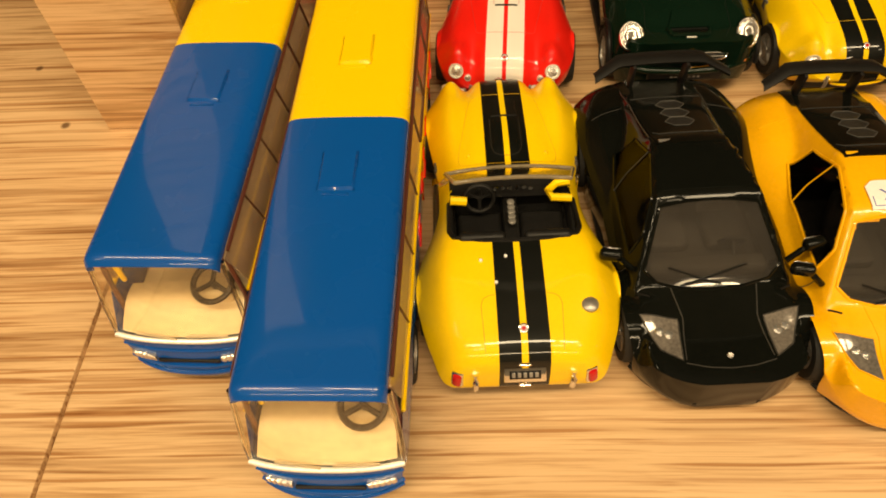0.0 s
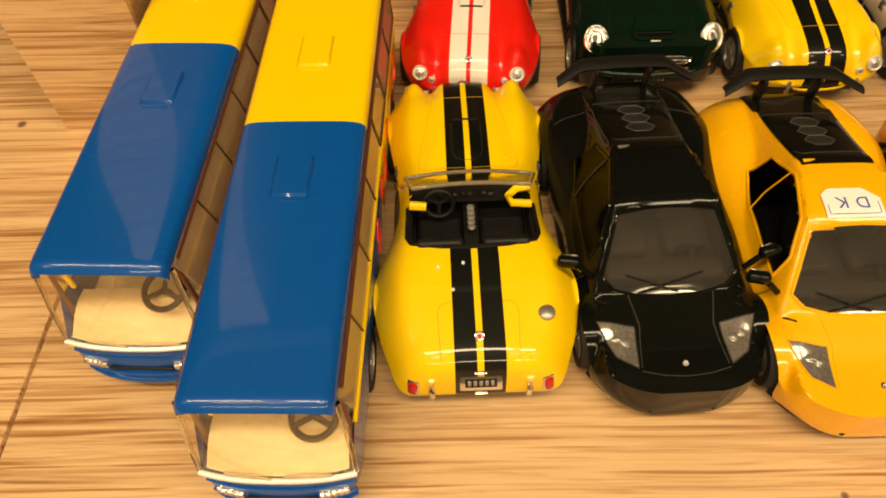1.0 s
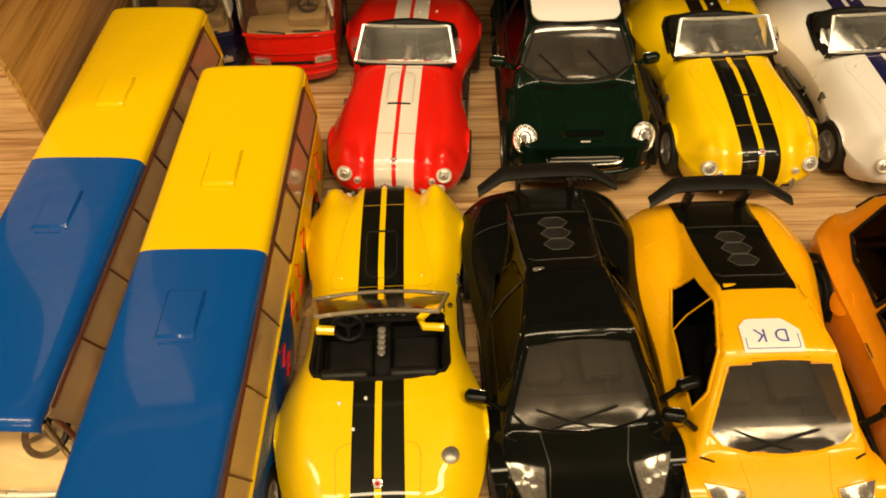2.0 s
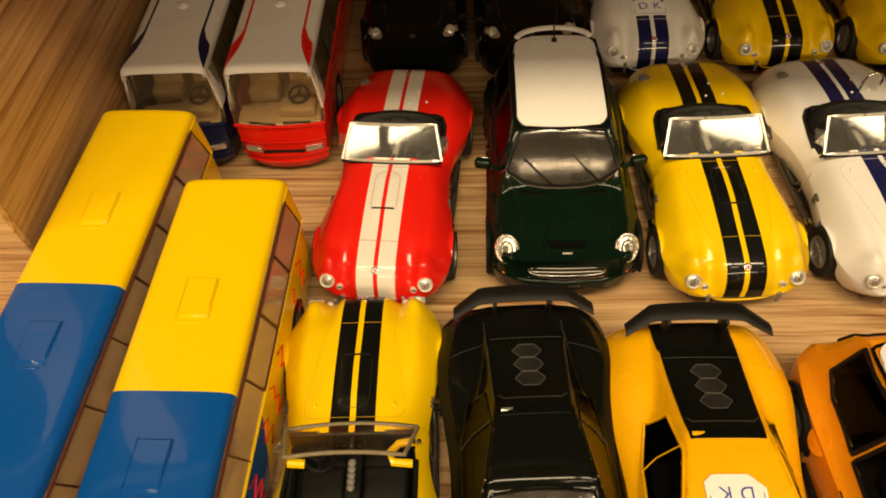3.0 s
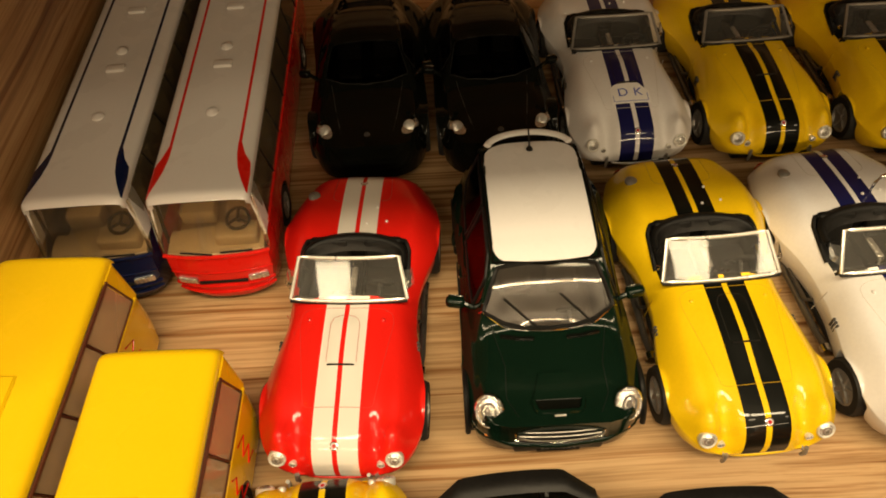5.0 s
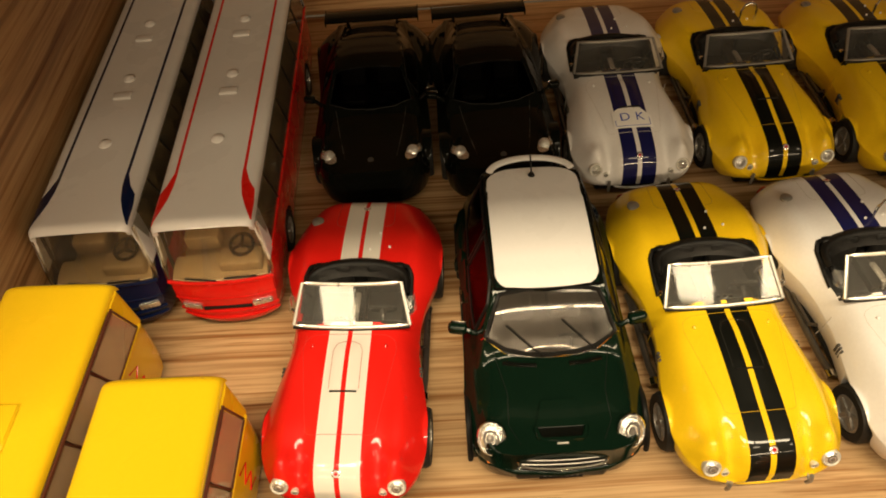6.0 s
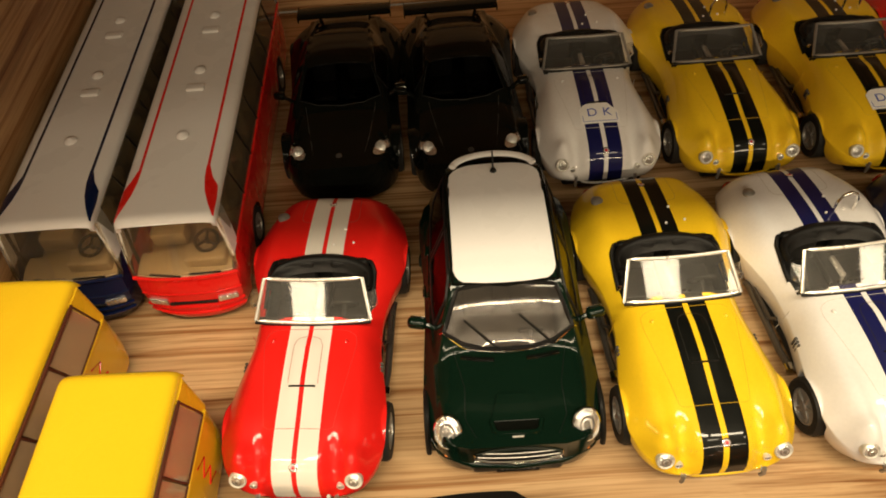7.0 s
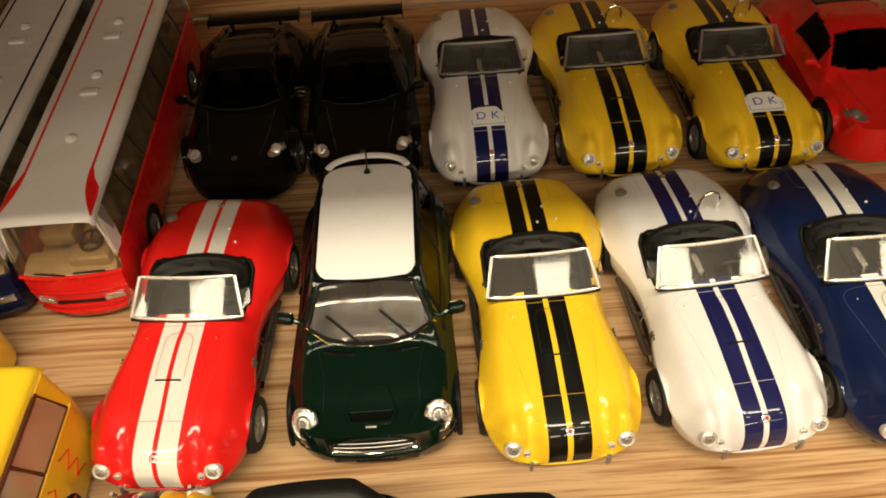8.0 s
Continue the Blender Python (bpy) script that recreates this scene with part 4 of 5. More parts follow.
        part("window_bar", skin.line([(sx * 2.04, -0.72), (sx * 1.7, -0.93), (sx * 1.2, -0.98)], 0.02, 0.05, 14), SOFTLINE if not pale else plain, car)
        part("wing_slit", skin.line([(sx * 1.75, 2.95), (sx * 2.05, 2.8)], 0.03, 0.0, 8), BLACK_PLASTIC, car)
        part("sill", box((sx * 2.3, 0, 0.5), (0.25, 4.2, 0.35), 0.1), BLACK_PLASTIC, car)
        part("air_duct", moved(box((0, 0, 0), (0.9, 0.24, 0.2), 0.06), pose(sx * 1.12, 5.2, 0.66, 0, 0, -sx * 32)), BLACK_PLASTIC, car, "dark front air duct")
        part("door_seam", skin.line([(sx * 2.12, 1.9), (sx * 2.38, 1.85)], 0.014, 0.0, 8), SEAM, car)
    part("nose_seam", skin.line([(-1.15, 4.85), (-0.6, 5.0), (0, 5.05), (0.6, 5.0), (1.15, 4.85)], 0.018, 0.0, 24), SOFTLINE if not pale else plain, car)
    nose = pchip(P["w"])
    rim = [(4.35, 1.02), (4.7, 1.0), (5.0, 1.0), (5.25, 1.0), (5.4, 0.97), (5.47, 0.72)]
    rim = [(nose(yy) * k, yy) for yy, k in rim] + [(0, 5.52)] + [(-nose(yy) * k, yy) for yy, k in rim[::-1]]
    lip = [(p.x, p.y) for p in along([(px, py, 0) for px, py in rim], 40)]
    part("splitter", slab([[(px * f * 0.965, py * (f * 0.1 + 0.835) + 0.01 * k, 0.58 - 0.12 * k) for px, py in lip] for k, f in enumerate((0.97, 1.0, 0.985, 0.94))], 0.08), BLACK_PLASTIC, car, "black front lip under the nose")
    q = skin.top(0.0, 4.7, 0.01)
    part("nose_badge", moved(lathe([(0.1, 0), (0.08, 0.03), (0, 0.035)], (0, 0, 0), "z", 6), Matrix.Translation(q) @ Matrix.Rotation(radians(-25), 4, "X")), PIPE, car, "tiny shield badge")
    for sx, e in ((0.9, -0.9), (-0.2, 1.2)):
        part("wiper", skin.line([(sx, 2.72), (e, 2.3)], 0.03, 0.07, 14), BLACK_PLASTIC, car, "thin black wiper")
    part("roof_stud", box(skin.top(0.75, -1.25, 0.02), (0.34, 0.12, 0.05), 0.02), LAMPGLASS if not pale else plain, car)
    # rear wing
    rows = []
    for f in np.linspace(0, 1, 6):
        row = []
        for xx in np.linspace(-2.15, 2.15, 29):
            e = max(0.0, abs(xx) - 1.35) / 0.8
            row.append((xx, -5.4 + 0.6 * f * (1 - 0.25 * e) + 0.5 * e + 0.12 * (1 - (xx / 1.4) ** 2) * -0.6 * (abs(xx) < 1.4), 3.42 + 0.1 * math.sin(f * 2.6) - 0.30 * e + 0.05 * (1 - f)))
        rows.append(row)
    wg = part("rear_wing", slab(rows, 0.1), BLACK_PLASTIC, car, "black rear wing with drooping tips")
    for sx in (-0.85, 0.85):
        part("wing_post", moved(box((0, 0, 0), (0.12, 0.4, 1.0), 0.04), pose(sx, -5.0, 2.95, -8, 0, 0)), BLACK_PLASTIC, wg)
    if tag:
        sticker(car, skin, 0.15, 0.32, True, 1.5, 0.9, turned=True)
    return car


def hatchback(x, y, turn, label, paint, plain, roof_mat, lip_on=True):
    """A small rounded hatchback with a white roof."""
    P = dict(paint=paint, r=0.92, axles=(3.55, -3.4), foot=2.7, crown=0.10, cabin=(-3.4, 2.0), spokes=6, lining=GREYTRIM,
             w=[(-5.35, 1.9), (-5.1, 2.3), (-4.3, 2.6), (-3.3, 2.72), (0, 2.62), (3.4, 2.74), (4.3, 2.62), (4.8, 2.34), (5.08, 1.9), (5.22, 1.4)],
             s=[(-5.35, 1.6), (-4.5, 2.1), (-3.3, 2.2), (0, 2.15), (3.4, 1.95), (4.6, 1.6), (5.1, 1.35), (5.22, 1.15)],
             d=[(-5.35, 2.2), (-4.9, 2.7), (-3, 2.8), (0, 2.8), (2.0, 2.88), (3.4, 2.76), (4.3, 2.52), (4.8, 2.24), (5.08, 1.85), (5.22, 1.45)],
             p=[(-5.4, 3), (-3, 5), (0, 6), (2.5, 4.5), (4, 3.4), (5.4, 2.8)],
             zr=[(-5.35, 2.2), (-5.1, 2.7), (-4.5, 4.2), (-4.1, 4.5), (-2.0, 4.62), (0.2, 4.56), (0.75, 4.38), (2.0, 3.1), (2.5, 2.5)],
             wr=[(-5.35, 1.6), (-4.3, 1.6), (-2, 1.68), (0.6, 1.66), (1.6, 1.95), (2.5, 2.05)],
             wb=[(-5.35, 2.0), (-4.3, 2.2), (-2, 2.36), (0.6, 2.36), (1.8, 2.3), (2.5, 2.15)],
             low=[(-5.35, 0.8), (-4.7, 0.42), (4.5, 0.42), (4.9, 0.6), (5.22, 0.85)],
             bumps=((3.7, 1.0, 2.05, 0.45, 0.12), (4.35, 0.45, 2.0, 0.35, 0.12)),
             panes=(("windscreen", [(-1.98, 1.78), (-1.4, 2.06), (-0.7, 2.2), (0, 2.24), (0.7, 2.2), (1.4, 2.06), (1.98, 1.78)], [(-1.5, 0.86), (-0.7, 0.80), (0, 0.78), (0.7, 0.80), (1.5, 0.86)], False, TINT),
                    ("side_window", [(2.26, 1.2), (2.32, 0.4), (2.32, -1.4)], [(1.86, 1.0), (1.74, 0.4), (1.74, -1.4)], True, TINT_DARK),
                    ("quarter_window", [(2.3, -1.6), (2.26, -3.2), (2.12, -4.0)], [(1.74, -1.6), (1.74, -3.2), (1.68, -4.0)], True, TINT_DARK),
                    ("rear_window", [(-1.5, -4.45), (1.5, -4.45)], [(-1.7, -4.85), (1.7, -4.85)], False, TINT)))
    car, skin = coupe("toy_hatchback", x, y, turn, label, P)
    rr = skin.patch([(-1.56, 0.3), (-1.5, 0.55), (-1.3, 0.7), (-0.8, 0.76), (0, 0.78), (0.8, 0.76), (1.3, 0.7), (1.5, 0.55), (1.56, 0.3)], [(-1.56, -3.4), (-1.5, -3.75), (-1.3, -4.0), (-0.8, -4.16), (0, -4.2), (0.8, -4.16), (1.3, -4.0), (1.5, -3.75), (1.56, -3.4)], 26, 22, 0.09, 0.14)
    roof = part("roof", rr, roof_mat, car, "smooth cream-white roof panel", 60)
    part("roof_edge", skin.line([(-1.62, 0.7), (0, 0.84), (1.62, 0.7), (1.68, -1.6), (1.62, -3.95), (0, -4.3), (-1.62, -3.95), (-1.68, -1.6)], 0.06, 0.0, 80, True), BLACK_LACQUER, car, "black roof gutter")
    if lip_on:
        lip = [(1.42 * math.cos(a), -4.0 - 0.72 * math.sin(a), 4.58 - 0.04 * math.sin(a)) for a in np.linspace(0.15, math.pi - 0.15, 26)]
        part("roof_spoiler", tube(lip, 0.13, 10, flat=0.6), roof_mat, car, "white roof spoiler lip")
    part("aerial", join(lathe([(0.12, 0.0), (0.08, 0.09), (0.0, 0.1)], (0, -3.75, 4.66), "z", 12), tube([(0, -3.75, 4.72), (0, -4.0, 4.95), (0, -4.25, 5.1)], 0.03, 6)), BLACK_PLASTIC, car, "short black roof aerial")
    part("screen_trim", skin.line([(-2.1, 1.72), (-1.4, 2.14), (-0.7, 2.28), (0, 2.32), (0.7, 2.28), (1.4, 2.14), (2.1, 1.72)], 0.032, 0.015, 40), CHROME, car, "chrome strip under the windscreen")
    for sx in (-1, 1):
        q = Vector((sx * 2.02, 4.6, 2.38))
        m = Matrix.Translation(q) @ Matrix.Rotation(radians(44), 4, "X") @ Matrix.Rotation(radians(-sx * 10), 4, "Z") @ Matrix.Diagonal((0.94, 1, 1.16, 1))
        h = part("headlight", moved(lathe([(0.40, -0.2), (0.46, -0.02), (0.46, 0.06), (0.42, 0.1), (0.40, 0.06)], (0, 0, 0), "y", 26), m), CHROME, car, "large round chrome headlight")
        part("lens", moved(lathe([(0.42, 0.05), (0.34, 0.12), (0.17, 0.17), (0, 0.18)], (0, 0, 0), "y", 12), m), LAMPGLASS, h, "bright faceted lens", 4)
        part("lens_ring", moved(lathe([(0.25, 0.15), (0.24, 0.18), (0.2, 0.19), (0.19, 0.16)], (0, 0, 0), "y", 20), m), SMOKE, h)
        part("bulb", moved(lathe([(0.11, 0.17), (0.09, 0.21), (0, 0.22)], (0.03, 0, 0.02), "y", 12), m), SMOKE, h)
        wing_mirror(car, sx, (sx * 2.3, 1.3, 2.85), (sx * 2.82, 1.2, 3.05), (0.62, 0.34, 0.4), plain)
        part("bonnet_seam", skin.line([(sx * 1.75, 2.1), (sx * 1.45, 3.4), (sx * 1.5, 4.3), (sx * 1.2, 4.9)], 0.008, 0.0, 30), BLACK_PLASTIC, car)
        part("cowl_vent", skin.line([(sx * 0.5, 2.56), (sx * 1.0, 2.52), (sx * 1.5, 2.4)], 0.085, -0.02, 16), BLACK_LACQUER, car, "dark vent at the bonnet's rear edge")
        part("indicator", box((sx * 2.06, 4.9, 1.45), (0.26, 0.16, 0.16), 0.06), AMBER, car)
        part("arch_trim", tube([(sx * (2.66), 3.55 + 1.13 * math.cos(a), 0.98 + 1.13 * math.sin(a)) for a in np.linspace(0.1, 3.04, 20)], 0.09, 8), BLACK_PLASTIC, car, "black wheel-arch trim")
        part("arch_trim", tube([(sx * (2.66), -3.4 + 1.13 * math.cos(a), 0.98 + 1.13 * math.sin(a)) for a in np.linspace(0.1, 3.04, 20)], 0.09, 8), BLACK_PLASTIC, car)
        part("sill", box((sx * 2.58, 0.07, 0.5), (0.2, 4.6, 0.35), 0.08), BLACK_PLASTIC, car)
    # nose: scoop, chrome mouth, plate
    sc = part("bonnet_scoop", skin.patch([(-0.5, 3.7), (0.5, 3.7)], [(-0.74, 4.46), (0.74, 4.46)], 10, 14, 0.10, 0.09), plain, car, "raised bonnet scoop", 60)
    part("scoop_mouth", skin.patch([(-0.7, 4.42), (0.7, 4.42)], [(-0.58, 4.78), (0.58, 4.78)], 6, 12, 0.03, 0.02), BLACK_LACQUER, sc, "black mouth of the scoop")
    part("scoop_lip", skin.line([(-0.74, 4.44), (-0.66, 4.74), (-0.56, 4.83), (0.56, 4.83), (0.66, 4.74), (0.74, 4.44)], 0.075, 0.05, 40), plain, sc)
    q, nn, _, _ = skin.tree.find_nearest(Vector((0, 5.6, 2.05)))
    gy, gz = q.y + 0.04, q.z + 0.02
    tilt = Matrix.Translation((0, gy + 0.06, gz)) @ Matrix.Rotation(radians(38), 4, "X")
    oval = []
    for t in np.linspace(0, 2 * math.pi, 37)[:-1]:
        c, d = math.cos(t), math.sin(t)
        ox = 1.3 * math.copysign(abs(c) ** 0.5, c)
        oval.append((ox, -0.13 * (ox / 1.3) ** 2, 0.21 * math.copysign(abs(d) ** 0.6, d)))
    gr = part("grille", moved(tube(oval, 0.034, 8, True), tilt), CHROME, car, "chrome-rimmed oval radiator mouth")
    part("grille_back", moved(slab([[(ox, -0.06 - 0.13 * (ox / 1.3) ** 2, oz) for ox in np.linspace(-1.25, 1.25, 13)] for oz in (0.18, 0, -0.18)], 0.06), tilt), BLACK_PLASTIC, gr)
    for oz in (-0.08, 0.05):
        part("grille_slat", moved(tube([(ox, -0.02 - 0.13 * (ox / 1.3) ** 2, oz) for ox in np.linspace(-1.2, 1.2, 11)], 0.02, 6), tilt), ALLOY, gr, "thin grey grille slat")
    part("bumper", join(tube(along([(-2.6, 4.2, 1.35), (-2.25, 4.8, 1.33), (-1.4, 5.18, 1.3), (0, 5.3, 1.3), (1.4, 5.18, 1.3), (2.25, 4.8, 1.33), (2.6, 4.2, 1.35)], 30), 0.13, 10)), plain, car, "body-coloured front bumper")
    part("bumper_chrome", tube(along([(-1.3, 5.2, 1.52), (0, 5.34, 1.52), (1.3, 5.2, 1.52)], 14), 0.05, 8), CHROME, car)
    part("lower_grille", box((0, 5.2, 1.12), (2.7, 0.24, 0.5), 0.1, 3), BLACK_PLASTIC, car, "dark lower air intake")
    pl = part("number_plate", moved(box((0, 0, 0), (1.3, 0.06, 0.3), 0.02), pose(0, 5.28, 1.1, 25, 0, 0)), BLACK_PLASTIC, car, "black plate with pale marks")
    for k in range(7):
        part("plate_bar", moved(box((-0.48 + 0.16 * k, 0.04, 0), (0.1, 0.02, 0.12), 0.008, 1), pose(0, 5.28, 1.1, 25, 0, 0)), SMOKE, pl)
    part("nose_badge", moved(box((0, 0, 0), (0.34, 0.06, 0.03), 0.012), Matrix.Translation(skin.top(0, 4.95, 0.03)) @ Matrix.Rotation(radians(-40), 4, "X")), ALLOY, car)
    for a, b in (((0.25, 2.26), (1.35, 1.55)), ((-1.35, 2.14), (-0.35, 1.5))):
        part("wiper", join(skin.line([a, b], 0.035, 0.07, 16)), BLACK_PLASTIC, car, "black windscreen wiper")
    fc = skin.top(2.5, -2.6)
    part("fuel_cap", moved(lathe([(0.42, 0.0), (0.42, 0.05), (0.36, 0.07), (0.0, 0.07)], (0, 0, 0), "x", 20), pose(2.62, -2.3, 2.05, 0, -20, 0)), plain, car, "round fuel cap on the flank")
    part("door_handle", box((2.62, -0.6, 2.2), (0.1, 0.5, 0.12), 0.04), CHROME, car)
    return car


def sports_coupe(x, y, turn, label, paint, plain, wing, lamp):
    """A rounded two-door sports car."""
    P = dict(paint=paint, r=0.95, axles=(3.3, -3.2), foot=2.35, crown=0.12, cabin=(-1.8, 1.7), spokes=5, seal=INTERIOR, seal_r=0.022,
             w=[(-5.4, 2.0), (-5.1, 2.35), (-4.2, 2.6), (-3.2, 2.66), (0, 2.42), (3.2, 2.52), (4.2, 2.4), (4.9, 2.05), (5.25, 1.6), (5.42, 1.1)],
             s=[(-5.4, 1.4), (-3.2, 1.9), (0, 1.7), (3.3, 1.6), (4.6, 1.35), (5.42, 0.8)],
             d=[(-5.4, 2.0), (-4.9, 2.4), (-3, 2.55), (0, 2.4), (2.0, 2.35), (3.4, 2.15), (4.4, 1.85), (5.0, 1.5), (5.42, 1.0)],
             p=[(-5.4, 3), (0, 4.5), (3, 3.6), (5.4, 2.8)],
             zr=[(-5.4, 2.0), (-4.6, 2.5), (-3.2, 3.0), (-1.8, 3.45), (-0.6, 3.55), (0.3, 3.4), (1.6, 2.6), (2.2, 2.2)],
             wr=[(-5.4, 1.3), (-3.0, 1.3), (-0.6, 1.4), (0.4, 1.5), (1.8, 1.9), (2.2, 1.9)],
             wb=[(-5.4, 1.6), (-3.0, 1.9), (-0.6, 2.1), (0.6, 2.12), (1.8, 2.1), (2.2, 2.0)],
             low=[(-5.4, 0.8), (-4.6, 0.42), (4.6, 0.36), (5.42, 0.4)],
             bumps=((3.5, 1.1, 1.85, 0.5, 0.22), (-3.2, 1.4, 2.05, 0.5, 0.12)),
             panes=(("windscreen", [(-1.75, 1.5), (-1.0, 1.78), (0, 1.86), (1.0, 1.78), (1.75, 1.5)], [(-1.38, 0.3), (0, 0.2), (1.38, 0.3)], False, TINT_DARK),
                    ("side_window", [(2.04, 1.0), (2.04, -1.5)], [(1.62, 0.8), (1.46, -1.5)], True, TINT_DARK),
                    ("rear_window", [(-1.25, -2.0), (1.25, -2.0)], [(-1.1, -3.6), (1.1, -3.6)], False, TINT_DARK)))
    car, skin = coupe("toy_sports_car", x, y, turn, label, P)
    for sx in (-1, 1):
        oval = [(sx * (1.72 + 0.33 * math.cos(t) - 0.10 * math.sin(t)), 4.38 + 0.44 * math.sin(t) - 0.12 * math.cos(t)) for t in np.linspace(0, 2 * math.pi, 25)]
        h = part("headlight", skin.patch(oval[0:13], oval[12:25][::-1], 10, 12, 0.05, 0.04), lamp, car, "bright teardrop headlight")
        part("lamp_edge", skin.line(oval[:-1], 0.025, 0.03, 36, True), plain, h)
        dome = moved(lathe([(0.31, -0.1), (0.30, 0.02), (0.22, 0.10), (0.1, 0.14), (0, 0.15)], (0, 0, 0), "z", 14), Matrix.Translation(skin.top(sx * 1.71, 4.4, -0.02)) @ Matrix.Rotation(radians(-38), 4, "X") @ Matrix.Diagonal((0.9, 1.2, 1, 1)))
        part("lens", dome, LENS if lamp is LAMPGLASS else SMOKE, h, "domed clear lens", 20)
        wing_mirror(car, sx, (sx * 2.1, 1.35, 2.4), (sx * 2.62, 1.25, 2.7), (0.5, 0.3, 0.34), plain)
        part("bonnet_seam", skin.line([(sx * 1.5, 1.8), (sx * 1.3, 3.2), (sx * 1.05, 4.6)], 0.012, 0.0, 24), SOFTLINE, car)
        part("fog_lamp", box((sx * 1.45, 5.05, 0.85), (0.55, 0.2, 0.22), 0.07), GREYHEX, car)
    part("air_intake", box((0, 5.3, 0.72), (1.6, 0.14, 0.3), 0.05), BLACK_PLASTIC, car, "dark front air intake")
    for k in range(6):
        part("intake_fin", box((-0.6 + 0.24 * k, 5.38, 0.72), (0.05, 0.04, 0.26), 0.015, 1), GREYHEX, car)
    part("nose_badge", moved(lathe([(0.13, 0), (0.1, 0.03), (0, 0.035)], (0, 0, 0), "z", 12), Matrix.Translation(skin.top(0, 4.75, 0.01)) @ Matrix.Rotation(radians(-25), 4, "X")), PIPE, car)
    if wing:
        blade = [[(xx, -5.15 + 0.9 * f, 2.85 + 0.1 * math.sin(f * 3.0)) for xx in np.linspace(-2.2, 2.2, 15)] for f in np.linspace(0, 1, 5)]
        wg = part("rear_wing", slab(blade, 0.1), plain, car, "flat black rear wing")
        for sx in (-1, 1):
            part("end_plate", box((sx * 2.22, -4.7, 2.79), (0.06, 0.95, 0.3), 0.02), plain, wg)
            part("wing_post", box((sx * 1.2, -4.8, 2.6), (0.12, 0.4, 0.6), 0.04), plain, wg)
    return car


# ---- coaches ----
def coach(x, y, turn, label, roof_mat, lower_mat, side_mat, kind, pillar_mat):
    """A toy coach: lower shell, glazed band with pillars, roof, cabin fittings."""
    car = thing("toy_coach", x, y, turn, label, "toy bus", "toy coaches on the shelf")
    B = -7.95
    sill = 2.0 if kind == "plain" else 2.35
    ax = (5.0, -4.6)
    r = 0.85

    def half(py, z):
        """Half-width at a height, narrowing at both ends."""
        e = max(0.0, (py - 7.6) / 0.95) if py > 0 else max(0.0, (-py - 7.4) / 0.6)
        w = 1.74 + 0.12 * min(1, max(0.0, (z - 0.3) / 1.0)) if z < 2.9 else 1.86 - 0.125 * (z - 2.9) / 1.7
        return w - 0.26 * e * e

    def front(z, u):
        """How far forward the nose reaches at a height, u from -1 to 1 across."""
        f = 8.06 + 0.22 * (4.7 - max(z, 0.75)) - 0.2 * max(0.0, 0.75 - z)
        return f - (0.2 + 0.3 * max(0.0, (1.9 - z) / 1.6)) * abs(u) ** 2.5

    # lower shell: sides, nose and tail as one skirt
    zl = arches([(a, r) for a in ax], r + 0.12, 0.32)
    zs = (0, 0.15, 0.3, 0.5, 0.7, 0.85, 1.0)
    ysv = [yy for yy in stations(B, 7.7, [(a, r) for a in ax], r + 0.12, 40)]
    V, Fc = [], []
    cols = []
    for yy in ysv:
        lo = zl(yy)
        cols.append([(half(yy, lo + (2.95 - lo) * f), yy, lo + (2.95 - lo) * f) for f in zs])
    for u in np.linspace(0.96, -0.96, 21):
        cols.append([(half(7.6, z) * u * (1 - 0.05 * max(0.0, (1.9 - z) / 1.6)), front(z, u), z) for z in (0.32 + (sill - 0.32) * f for f in zs)])
    for yy in ysv[::-1]:
        lo = zl(yy)
        cols.append([(-half(yy, lo + (2.95 - lo) * f), yy, lo + (2.95 - lo) * f) for f in zs])
    for c in cols:
        V += c
    n, m = len(cols), len(zs)
    for i in range(n):
        j = (i + 1) % n
        for k in range(m - 1):
            Fc.append((i * m + k, j * m + k, j * m + k + 1, i * m + k + 1))
    low = part("lower_body", (V, Fc), lower_mat, car, "glossy lower coach body", 40)
    part("chassis", join(box((0, 0, 0.85), (2.9, 15.0, 0.9), 0.1), box((0, 7.9, 0.8), (2.6, 0.9, 0.8), 0.1)), BLACK_PLASTIC, car, "black underbody")
    for a in ax:
        for sx in (-1, 1):
            wheel(car, sx * 1.6, a, r, 0.5, 8)
    # glazed band
    for sx in (-1, 1):
        edges = np.linspace(7.35, -7.48, 8)
        for k in range(7):
            y1, y0 = edges[k] - 0.04, edges[k + 1] + 0.04
            pane = slab([[(sx * half(0, z), yy + (z - 2.95) * 0.25, z) for yy in (y0, y1)] for z in (2.98, 3.6, 4.55)], 0.05)
            see_through(part("side_window", pane, AMBERGLASS if kind == "plain" else DARKGLASS, car, "clear plastic side window"))
            if kind == "plain" and k > 3:
                part("window_frame", tube([(sx * (half(0, z) + 0.015), yy + (z - 2.95) * 0.25, z) for yy, z in ((y0, 3.02), (y1, 3.02), (y1, 4.5), (y0, 4.5))], 0.035, 6, True), pillar_mat, car)
            part("pillar", tube([(sx * (half(0, z) + 0.01), edges[k + 1] + (z - 2.95) * 0.25, z) for z in (2.95, 3.7, 4.6)], 0.03, 6), pillar_mat, car)
        if kind == "plain":
            part("window_head", tube([(sx * (half(0, 4.55) + 0.02), yy, 4.56) for yy in np.linspace(-7.1, 7.5, 12)], 0.05, 6), pillar_mat, car, "dark brown strip above the windows")
        part("window_sill", tube([(sx * 1.86, yy, 2.97) for yy in np.linspace(-7.6, 7.6, 12)], 0.06, 8), side_mat, car)
        part("front_pillar", tube([(sx * 1.78, 7.75, 2.0), (sx * 1.76, 7.65, 3.0), (sx * 1.62, 7.55, 4.6)], 0.07, 8), pillar_mat, car)
    ws = []
